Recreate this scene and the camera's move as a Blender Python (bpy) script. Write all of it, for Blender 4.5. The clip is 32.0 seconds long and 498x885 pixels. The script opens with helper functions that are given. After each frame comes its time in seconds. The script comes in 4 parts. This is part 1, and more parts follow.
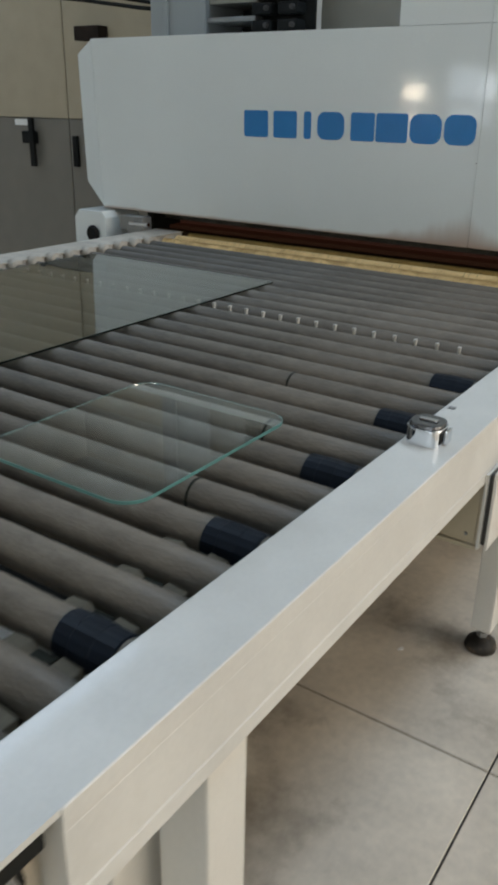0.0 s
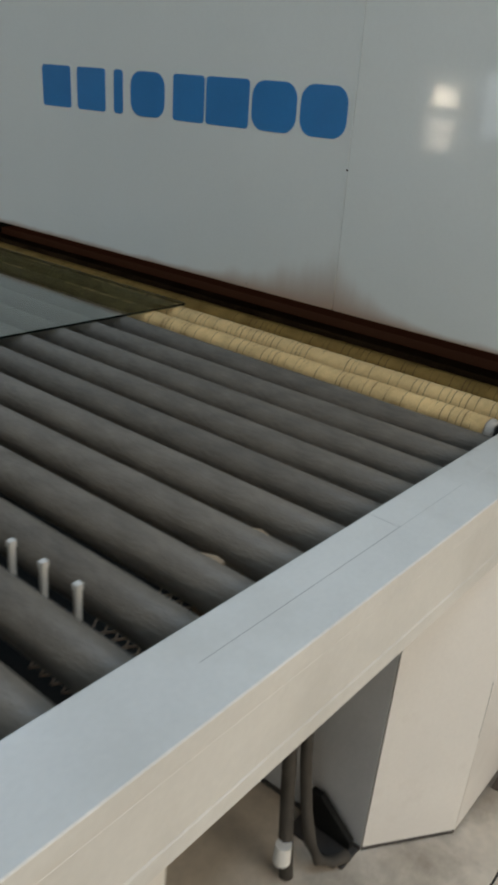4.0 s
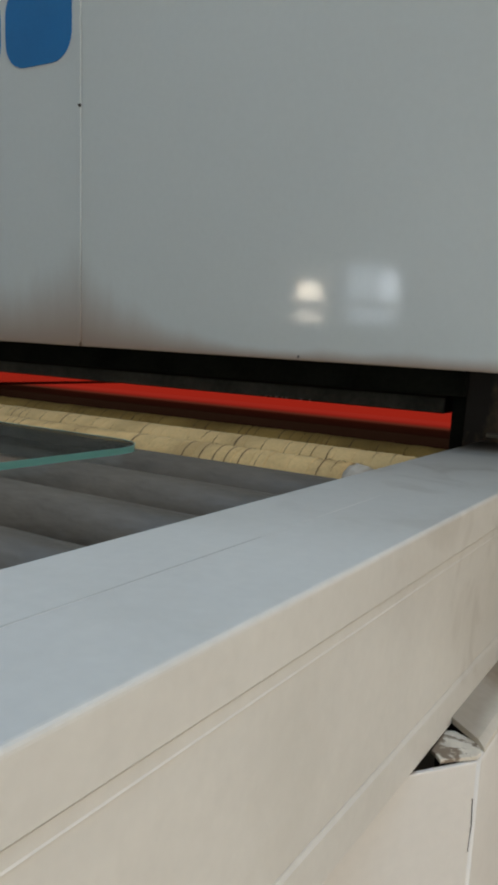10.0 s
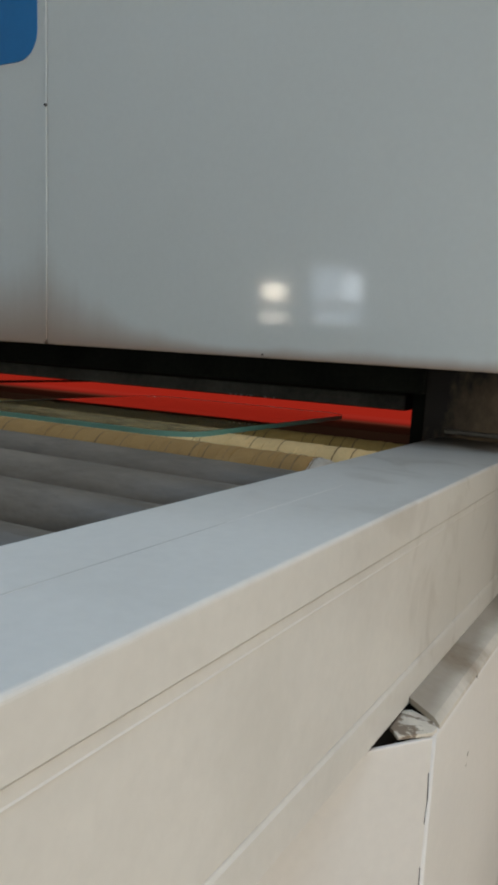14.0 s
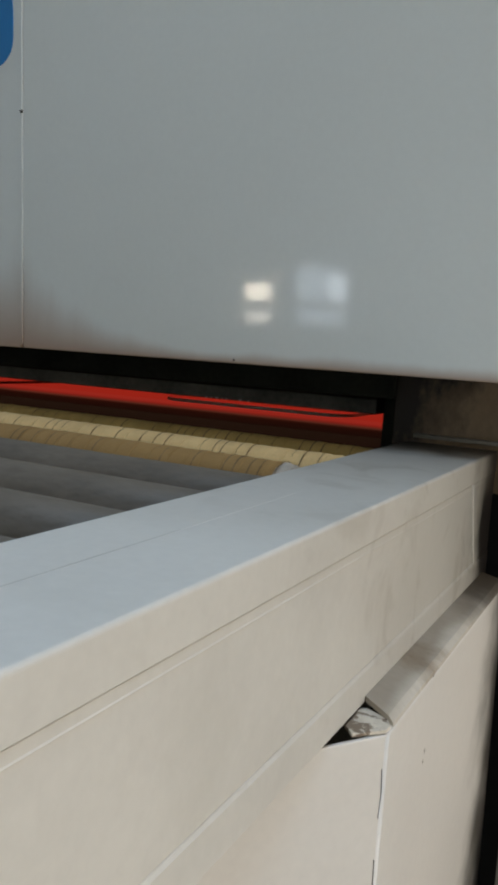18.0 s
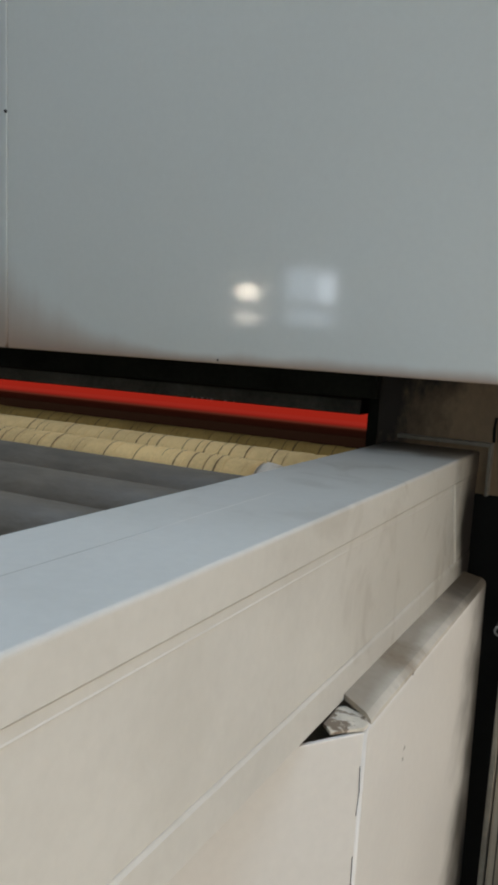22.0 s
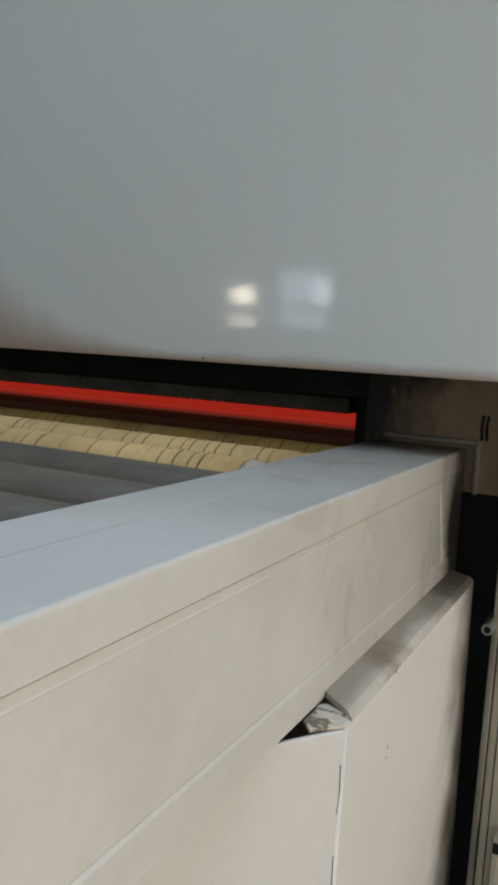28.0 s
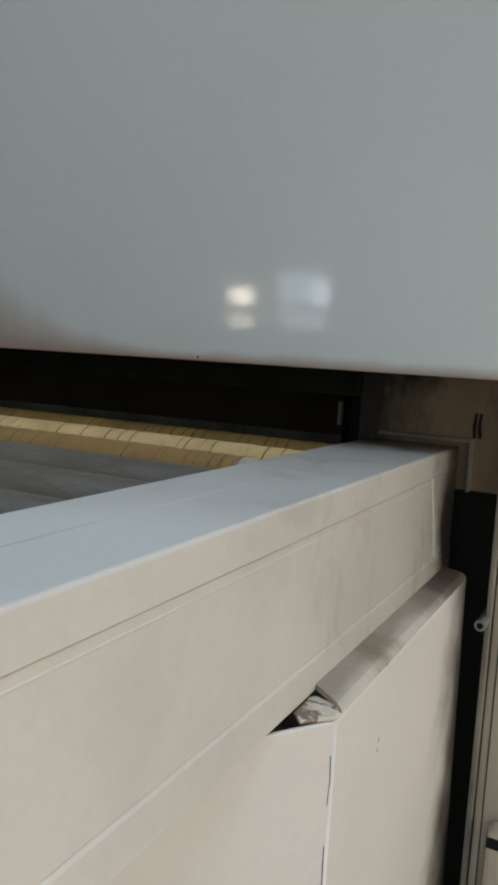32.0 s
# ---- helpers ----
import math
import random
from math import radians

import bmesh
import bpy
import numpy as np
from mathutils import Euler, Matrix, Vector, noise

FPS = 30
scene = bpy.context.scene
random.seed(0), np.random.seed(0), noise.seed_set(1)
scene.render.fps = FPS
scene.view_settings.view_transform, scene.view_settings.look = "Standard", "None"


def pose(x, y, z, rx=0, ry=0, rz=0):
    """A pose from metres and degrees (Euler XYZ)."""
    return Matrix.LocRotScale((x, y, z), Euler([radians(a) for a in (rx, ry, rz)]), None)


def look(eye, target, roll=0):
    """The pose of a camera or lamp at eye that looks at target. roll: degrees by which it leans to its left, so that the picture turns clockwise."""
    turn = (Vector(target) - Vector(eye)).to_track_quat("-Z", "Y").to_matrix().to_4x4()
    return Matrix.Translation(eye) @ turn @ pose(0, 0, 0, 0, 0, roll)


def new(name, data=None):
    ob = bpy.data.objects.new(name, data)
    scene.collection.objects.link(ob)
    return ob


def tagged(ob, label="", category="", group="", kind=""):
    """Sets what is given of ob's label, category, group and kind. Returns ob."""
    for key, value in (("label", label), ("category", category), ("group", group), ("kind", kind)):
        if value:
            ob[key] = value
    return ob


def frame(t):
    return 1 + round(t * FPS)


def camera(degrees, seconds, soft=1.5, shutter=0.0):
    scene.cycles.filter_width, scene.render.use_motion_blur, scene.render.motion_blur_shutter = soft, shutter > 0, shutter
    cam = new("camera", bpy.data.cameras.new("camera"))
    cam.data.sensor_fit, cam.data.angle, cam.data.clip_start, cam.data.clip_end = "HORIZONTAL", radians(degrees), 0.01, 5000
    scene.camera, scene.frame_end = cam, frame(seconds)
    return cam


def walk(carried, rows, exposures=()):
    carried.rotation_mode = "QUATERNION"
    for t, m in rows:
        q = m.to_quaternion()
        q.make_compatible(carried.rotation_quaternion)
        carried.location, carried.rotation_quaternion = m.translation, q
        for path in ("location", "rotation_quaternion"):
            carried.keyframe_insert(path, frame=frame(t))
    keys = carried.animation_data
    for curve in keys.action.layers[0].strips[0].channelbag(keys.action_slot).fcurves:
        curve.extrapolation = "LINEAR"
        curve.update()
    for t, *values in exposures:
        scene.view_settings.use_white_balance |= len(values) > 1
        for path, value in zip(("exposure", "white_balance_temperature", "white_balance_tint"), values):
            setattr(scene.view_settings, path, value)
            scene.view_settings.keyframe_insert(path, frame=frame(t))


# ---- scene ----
cam = camera(35.36, 32.0, soft=3.5, shutter=0.5)

# seconds, x, y, z, pitch, roll, yaw of the hand-held camera
WAY = [
    (0, 1.2406, -3.6030, 1.6338, -23.33, -1.00, 34.51),
    (0.5, 1.2310, -3.3796, 1.6459, -23.27, -1.77, 34.87),
    (1, 1.2343, -3.1266, 1.6332, -23.10, -2.33, 35.24),
    (1.5, 1.2620, -2.9087, 1.6101, -22.85, -2.64, 35.74),
    (2, 1.2767, -2.6610, 1.6156, -22.88, -2.95, 36.67),
    (2.4, 1.2525, -2.4952, 1.5996, -22.75, -3.89, 36.81),
    (4.5, 1.1237, -1.6151, 1.5480, -23.56, -5.48, 40.29),
    (5, 1.0776, -1.4369, 1.5335, -23.37, -6.33, 40.38),
    (5.2, 1.0381, -1.3880, 1.5049, -23.05, -6.85, 39.81),
    (5.5, 1.0170, -1.2883, 1.4854, -23.29, -6.65, 40.68),
    (6, 0.9253, -1.1548, 1.4220, -23.08, -6.94, 39.43),
    (6.5, 0.8852, -1.0476, 1.3245, -21.94, -6.47, 38.80),
    (7, 0.8639, -0.9559, 1.2178, -19.95, -5.27, 39.17),
    (7.5, 0.8529, -0.9168, 1.1421, -17.83, -4.44, 38.78),
    (8, 0.8638, -0.9152, 1.0993, -15.35, -3.76, 37.91),
    (8.5, 0.8692, -0.9185, 1.0721, -13.04, -3.17, 36.81),
    (9, 0.8831, -0.9325, 1.0608, -10.49, -2.89, 35.02),
    (9.5, 0.8963, -0.9419, 1.0610, -8.28, -3.24, 33.18),
    (10, 0.9036, -0.9438, 1.0620, -7.01, -3.23, 31.69),
    (10.5, 0.9063, -0.9434, 1.0560, -6.91, -3.04, 31.07),
    (11, 0.9081, -0.9530, 1.0594, -7.11, -3.25, 30.54),
    (12, 0.9123, -0.9654, 1.0651, -7.01, -3.34, 29.95),
    (13, 0.9179, -0.9606, 1.0627, -6.92, -3.31, 29.51),
    (13.5, 0.9155, -0.9636, 1.0597, -6.85, -3.33, 29.28),
    (15.5, 0.9174, -0.9608, 1.0566, -6.76, -3.57, 28.88),
    (16, 0.9230, -0.9673, 1.0636, -7.01, -3.50, 28.70),
    (17, 0.9327, -0.9716, 1.0671, -6.90, -3.51, 28.40),
    (18, 0.9420, -0.9706, 1.0688, -6.84, -3.64, 28.12),
    (19, 0.9461, -0.9703, 1.0677, -6.64, -3.69, 27.82),
    (20, 0.9496, -0.9661, 1.0652, -6.65, -3.73, 27.65),
    (21, 0.9516, -0.9649, 1.0654, -6.72, -3.71, 27.54),
    (22, 0.9517, -0.9692, 1.0688, -6.74, -3.72, 27.41),
    (23, 0.9537, -0.9629, 1.0660, -6.51, -3.67, 27.33),
    (24, 0.9574, -0.9632, 1.0660, -6.59, -3.82, 27.23),
    (25, 0.9669, -0.9623, 1.0637, -6.50, -3.61, 27.28),
    (25.5, 0.9679, -0.9620, 1.0648, -6.61, -3.85, 27.15),
    (27.5, 0.9622, -0.9622, 1.0638, -6.64, -3.74, 27.05),
    (28, 0.9622, -0.9571, 1.0615, -6.45, -3.58, 27.11),
    (29, 0.9649, -0.9562, 1.0608, -6.62, -3.88, 26.95),
    (30, 0.9654, -0.9574, 1.0586, -6.56, -3.82, 26.89),
    (31, 0.9685, -0.9590, 1.0581, -6.60, -3.72, 27.04),
    (32, 0.9732, -0.9624, 1.0590, -6.37, -3.42, 27.05),
]
walk(cam, [(t, pose(x, y, z, 90 + p, r, yw)) for t, x, y, z, p, r, yw in WAY],
     exposures=[(0.0, 0.34, 7050, 10), (1.0, 0.24, 7050, 10), (2.0, 0.12, 7080, 10), (5.0, 0.06, 7080, 10), (7.0, 0.0, 7150, 10), (9.0, 0.03, 7000, 10), (13.0, 0.07, 6820, 10), (20.0, 0.09, 6780, 10), (32.0, 0.09, 6770, 10)])

# ---- plan (metres): feed runs along +y, the hood's foot line is y = 0, the panel seam is x = 0
RAIL_IN, RAIL_OUT, RAIL_TOP, RAIL_FOOT = 0.615, 0.747, 0.95, 0.775
ROLL_TOP, ROLL_R, PITCH, FIRST_Y = 0.940, 0.037, 0.117, -0.147
PEG_Y = -1.254
ROLL_LEFT, ROLL_RIGHT = -1.70, 0.655
HOOD_FOOT, HOOD_TOP, LEAN = 1.047, 1.965, -0.0425


def hood_y(z):
    return LEAN * (z - HOOD_FOOT)


# ---- light
world = bpy.data.worlds.new("world")
scene.world = world
world.use_nodes = True
world.node_tree.nodes["Background"].inputs["Color"].default_value = (0.55, 0.65, 0.8, 1)
world.node_tree.nodes["Background"].inputs["Strength"].default_value = 0.05


def area(name, m, sx, sy, watts, colour):
    d = bpy.data.lights.new(name, "AREA")
    d.shape, d.size, d.size_y, d.energy, d.color = "RECTANGLE", sx, sy, watts, colour
    ob = new(name, d)
    ob.matrix_world = m
    return ob


ROOF_LIGHTS = [(-5.0, -5.6), (-5.0, 0.0), (2.2, -5.6), (2.2, 0.0)]
for rx_, ry_ in ROOF_LIGHTS:
    area("roof_light_lamp", look((rx_, ry_, 6.35), (rx_, ry_ + 0.001, 0)), 1.8, 4.4, 6 if ry_ < -4 else 140, (0.52, 0.725, 1.0))
# two added fill lamps out of view: one for the rail's side, one for the hood
area("gate_lamp", look((6.85, -0.6, 2.2), (0.0, -0.6, 1.0)), 4.4, 3.8, 164, (1.0, 0.955, 0.885))
area("rear_gate_lamp", look((2.7, -8.55, 1.9), (2.7, 0, 1.9)), 5.0, 3.4, 76, (0.80, 0.92, 1.0))

# ---- materials


def material(name, colour, rough=0.5, metal=0.0, vary=0.12, scale=6.0, fine=120.0, bump=0.05, coat=0.0, dirt=None, dirt_at=0.62, rand=0.0, stretch=None, spec=0.5, soft=0.12):
    m = bpy.data.materials.new(name)
    m.use_nodes = True
    nt = m.node_tree
    b = nt.nodes["Principled BSDF"]
    tc = nt.nodes.new("ShaderNodeTexCoord")
    big = nt.nodes.new("ShaderNodeTexNoise")
    big.inputs["Scale"].default_value, big.inputs["Detail"].default_value = scale, 6
    small = nt.nodes.new("ShaderNodeTexNoise")
    small.inputs["Scale"].default_value, small.inputs["Detail"].default_value = fine, 3
    coords = tc.outputs["Object"]
    if stretch:
        mp = nt.nodes.new("ShaderNodeMapping")
        mp.inputs["Scale"].default_value = stretch
        nt.links.new(coords, mp.inputs["Vector"])
        coords = mp.outputs[0]
    for n in (big, small):
        nt.links.new(coords, n.inputs["Vector"])
    ramp = nt.nodes.new("ShaderNodeMapRange")
    ramp.inputs["From Min"].default_value, ramp.inputs["From Max"].default_value = 0.3, 0.7
    ramp.inputs["To Min"].default_value, ramp.inputs["To Max"].default_value = 1 - vary, 1 + vary
    add = nt.nodes.new("ShaderNodeMath")
    add.operation = "MULTIPLY_ADD"
    nt.links.new(small.outputs["Fac"], add.inputs[0])
    add.inputs[1].default_value = 0.35
    nt.links.new(big.outputs["Fac"], add.inputs[2])
    sub = nt.nodes.new("ShaderNodeMath")
    sub.operation = "SUBTRACT"
    nt.links.new(add.outputs[0], sub.inputs[0])
    sub.inputs[1].default_value = 0.175
    nt.links.new(sub.outputs[0], ramp.inputs["Value"])
    mul = nt.nodes.new("ShaderNodeVectorMath")
    mul.operation = "SCALE"
    mul.inputs[0].default_value = colour
    nt.links.new(ramp.outputs[0], mul.inputs["Scale"])
    out = mul.outputs[0]
    if rand:
        oi = nt.nodes.new("ShaderNodeObjectInfo")
        rr = nt.nodes.new("ShaderNodeMapRange")
        rr.inputs["To Min"].default_value, rr.inputs["To Max"].default_value = 1 - rand, 1 + rand
        nt.links.new(oi.outputs["Random"], rr.inputs["Value"])
        m2 = nt.nodes.new("ShaderNodeVectorMath")
        m2.operation = "SCALE"
        nt.links.new(out, m2.inputs[0])
        nt.links.new(rr.outputs[0], m2.inputs["Scale"])
        out = m2.outputs[0]
    if dirt:
        dn = nt.nodes.new("ShaderNodeTexNoise")
        dn.inputs["Scale"].default_value, dn.inputs["Detail"].default_value = scale * 0.7, 8
        dn.inputs["Roughness"].default_value = 0.65
        nt.links.new(coords, dn.inputs["Vector"])
        dr = nt.nodes.new("ShaderNodeMapRange")
        dr.inputs["From Min"].default_value, dr.inputs["From Max"].default_value = dirt_at, dirt_at + soft
        nt.links.new(dn.outputs["Fac"], dr.inputs["Value"])
        mix = nt.nodes.new("ShaderNodeMix")
        mix.data_type = "RGBA"
        nt.links.new(dr.outputs[0], mix.inputs["Factor"])
        nt.links.new(out, mix.inputs["A"])
        mix.inputs["B"].default_value = (*dirt, 1)
        out = mix.outputs["Result"]
    nt.links.new(out, b.inputs["Base Color"])
    rg = nt.nodes.new("ShaderNodeMapRange")
    rg.inputs["To Min"].default_value, rg.inputs["To Max"].default_value = max(rough - 0.08, 0.02), min(rough + 0.08, 1)
    nt.links.new(big.outputs["Fac"], rg.inputs["Value"])
    nt.links.new(rg.outputs[0], b.inputs["Roughness"])
    b.inputs["Metallic"].default_value = metal
    b.inputs["Coat Weight"].default_value = coat
    b.inputs["Coat Roughness"].default_value = 0.06
    b.inputs["Specular IOR Level"].default_value = spec
    if bump:
        bn = nt.nodes.new("ShaderNodeBump")
        bn.inputs["Strength"].default_value, bn.inputs["Distance"].default_value = bump, 0.002
        nt.links.new(small.outputs["Fac"], bn.inputs["Height"])
        nt.links.new(bn.outputs[0], b.inputs["Normal"])
    return m


def glowing(name, colour, strength):
    m = bpy.data.materials.new(name)
    m.use_nodes = True
    b = m.node_tree.nodes["Principled BSDF"]
    b.inputs["Base Color"].default_value = (0.03, 0.03, 0.03, 1)
    b.inputs["Emission Color"].default_value = (*colour, 1)
    b.inputs["Emission Strength"].default_value = strength
    b.inputs["Roughness"].default_value = 1.0
    b.inputs["Specular IOR Level"].default_value = 0.0
    return m


def glass(name, colour, rough=0.0):
    m = bpy.data.materials.new(name)
    m.use_nodes = True
    b = m.node_tree.nodes["Principled BSDF"]
    b.inputs["Base Color"].default_value = (*colour, 1)
    b.inputs["Roughness"].default_value = rough
    b.inputs["Transmission Weight"].default_value = 1.0
    b.inputs["IOR"].default_value = 1.5
    return m


def sooted(m, centre, width, height, colour):
    """Adds a brown heat stain that rises from the foot edge of the hood sheet."""
    nt = m.node_tree
    b = nt.nodes["Principled BSDF"]
    src = b.inputs["Base Color"].links[0].from_socket
    tc = nt.nodes.new("ShaderNodeTexCoord")
    sep = nt.nodes.new("ShaderNodeSeparateXYZ")
    nt.links.new(tc.outputs["Object"], sep.inputs[0])
    streak = nt.nodes.new("ShaderNodeTexNoise")
    mp = nt.nodes.new("ShaderNodeMapping")
    mp.inputs["Scale"].default_value = (2.5, 1.0, 0.35)
    nt.links.new(tc.outputs["Object"], mp.inputs[0])
    nt.links.new(mp.outputs[0], streak.inputs["Vector"])
    streak.inputs["Scale"].default_value, streak.inputs["Detail"].default_value = 2.6, 5
    dist = nt.nodes.new("ShaderNodeMath")
    dist.operation = "SUBTRACT"
    nt.links.new(sep.outputs["X"], dist.inputs[0])
    dist.inputs[1].default_value = centre
    # the stain trails off slowly to the left of its middle and quickly to the right
    left = nt.nodes.new("ShaderNodeMath")
    left.operation = "MULTIPLY"
    nt.links.new(dist.outputs[0], left.inputs[0])
    left.inputs[1].default_value = -0.78
    right = nt.nodes.new("ShaderNodeMath")
    right.operation = "MULTIPLY"
    nt.links.new(dist.outputs[0], right.inputs[0])
    right.inputs[1].default_value = 1.5
    ab = nt.nodes.new("ShaderNodeMath")
    ab.operation = "MAXIMUM"
    nt.links.new(right.outputs[0], ab.inputs[0])
    nt.links.new(left.outputs[0], ab.inputs[1])
    wide = nt.nodes.new("ShaderNodeMapRange")
    wide.inputs["From Min"].default_value, wide.inputs["From Max"].default_value = 0.0, width
    wide.inputs["To Min"].default_value, wide.inputs["To Max"].default_value = 1.0, 0.0
    nt.links.new(ab.outputs[0], wide.inputs["Value"])
    peak = nt.nodes.new("ShaderNodeMath")
    peak.operation = "POWER"
    nt.links.new(wide.outputs[0], peak.inputs[0])
    peak.inputs[1].default_value = 2.4
    lift = nt.nodes.new("ShaderNodeMath")
    lift.operation = "MULTIPLY_ADD"
    nt.links.new(peak.outputs[0], lift.inputs[0])
    lift.inputs[1].default_value, lift.inputs[2].default_value = 0.92, 0.095
    reach = nt.nodes.new("ShaderNodeMath")
    reach.operation = "MULTIPLY"
    nt.links.new(streak.outputs["Fac"], reach.inputs[0])
    nt.links.new(lift.outputs[0], reach.inputs[1])
    r2 = nt.nodes.new("ShaderNodeMath")
    r2.operation = "MULTIPLY"
    nt.links.new(reach.outputs[0], r2.inputs[0])
    r2.inputs[1].default_value = height * 2
    up = nt.nodes.new("ShaderNodeMath")
    up.operation = "DIVIDE"
    nt.links.new(sep.outputs["Z"], up.inputs[0])
    nt.links.new(r2.outputs[0], up.inputs[1])
    fade = nt.nodes.new("ShaderNodeMapRange")
    fade.interpolation_type = "SMOOTHSTEP"
    fade.inputs["From Min"].default_value, fade.inputs["From Max"].default_value = -0.25, 1.0
    fade.inputs["To Min"].default_value, fade.inputs["To Max"].default_value = 0.90, 0.0
    nt.links.new(up.outputs[0], fade.inputs["Value"])
    mix = nt.nodes.new("ShaderNodeMix")
    mix.data_type = "RGBA"
    nt.links.new(fade.outputs[0], mix.inputs["Factor"])
    nt.links.new(src, mix.inputs["A"])
    mix.inputs["B"].default_value = (*colour, 1)
    nt.links.new(mix.outputs["Result"], b.inputs["Base Color"])
    return m


def end_darkened(m, y0, y1, colour, most=0.75):
    """Darkens a part towards its hot end: soot plus shade put into its colour."""
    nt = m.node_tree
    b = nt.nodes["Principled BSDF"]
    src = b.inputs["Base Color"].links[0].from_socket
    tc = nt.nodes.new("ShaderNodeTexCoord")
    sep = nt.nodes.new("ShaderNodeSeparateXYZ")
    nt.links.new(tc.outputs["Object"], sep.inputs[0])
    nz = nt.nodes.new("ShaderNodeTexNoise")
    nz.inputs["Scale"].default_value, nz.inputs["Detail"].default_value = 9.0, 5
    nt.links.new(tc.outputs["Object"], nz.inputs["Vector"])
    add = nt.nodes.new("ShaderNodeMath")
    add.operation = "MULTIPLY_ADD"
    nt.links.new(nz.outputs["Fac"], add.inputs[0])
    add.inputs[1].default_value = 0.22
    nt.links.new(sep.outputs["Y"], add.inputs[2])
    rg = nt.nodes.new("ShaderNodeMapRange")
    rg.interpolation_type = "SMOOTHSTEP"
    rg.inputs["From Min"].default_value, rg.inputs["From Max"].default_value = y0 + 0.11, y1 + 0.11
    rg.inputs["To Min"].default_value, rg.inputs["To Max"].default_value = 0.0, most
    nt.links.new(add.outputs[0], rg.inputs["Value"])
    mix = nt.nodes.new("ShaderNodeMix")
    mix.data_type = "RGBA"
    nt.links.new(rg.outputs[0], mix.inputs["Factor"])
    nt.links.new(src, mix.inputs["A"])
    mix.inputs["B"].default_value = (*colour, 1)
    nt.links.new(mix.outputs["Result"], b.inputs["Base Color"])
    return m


def blotched(m, y0, y1, colour, most):
    """Adds small brownish smudges with their own shapes near the hot end."""
    nt = m.node_tree
    b = nt.nodes["Principled BSDF"]
    src = b.inputs["Base Color"].links[0].from_socket
    tc = nt.nodes.new("ShaderNodeTexCoord")
    sep = nt.nodes.new("ShaderNodeSeparateXYZ")
    nt.links.new(tc.outputs["Object"], sep.inputs[0])
    nz = nt.nodes.new("ShaderNodeTexNoise")
    nz.inputs["Scale"].default_value, nz.inputs["Detail"].default_value, nz.inputs["Distortion"].default_value = 15.0, 5, 1.0
    nt.links.new(tc.outputs["Object"], nz.inputs["Vector"])
    spot = nt.nodes.new("ShaderNodeMapRange")
    spot.inputs["From Min"].default_value, spot.inputs["From Max"].default_value = 0.54, 0.70
    nt.links.new(nz.outputs["Fac"], spot.inputs["Value"])
    rg = nt.nodes.new("ShaderNodeMapRange")
    rg.inputs["From Min"].default_value, rg.inputs["From Max"].default_value = y0, y1
    rg.inputs["To Min"].default_value, rg.inputs["To Max"].default_value = 0.0, most
    nt.links.new(sep.outputs["Y"], rg.inputs["Value"])
    mul = nt.nodes.new("ShaderNodeMath")
    mul.operation = "MULTIPLY"
    nt.links.new(spot.outputs[0], mul.inputs[0])
    nt.links.new(rg.outputs[0], mul.inputs[1])
    mix = nt.nodes.new("ShaderNodeMix")
    mix.data_type = "RGBA"
    nt.links.new(mul.outputs[0], mix.inputs["Factor"])
    nt.links.new(src, mix.inputs["A"])
    mix.inputs["B"].default_value = (*colour, 1)
    nt.links.new(mix.outputs["Result"], b.inputs["Base Color"])
    return m


def polished_end(m, x0, x1, rough):
    """Lets the surface get smoother towards the worn end of a roller."""
    nt = m.node_tree
    b = nt.nodes["Principled BSDF"]
    src = b.inputs["Roughness"].links[0].from_socket
    tc = nt.nodes.new("ShaderNodeTexCoord")
    sep = nt.nodes.new("ShaderNodeSeparateXYZ")
    nt.links.new(tc.outputs["Object"], sep.inputs[0])
    rg = nt.nodes.new("ShaderNodeMapRange")
    rg.interpolation_type = "SMOOTHSTEP"
    rg.inputs["From Min"].default_value, rg.inputs["From Max"].default_value = x0, x1
    nt.links.new(sep.outputs["X"], rg.inputs["Value"])
    mix = nt.nodes.new("ShaderNodeMix")
    nt.links.new(rg.outputs[0], mix.inputs["Factor"])
    nt.links.new(src, mix.inputs["A"])
    mix.inputs["B"].default_value = rough
    nt.links.new(mix.outputs["Result"], b.inputs["Roughness"])
    return m


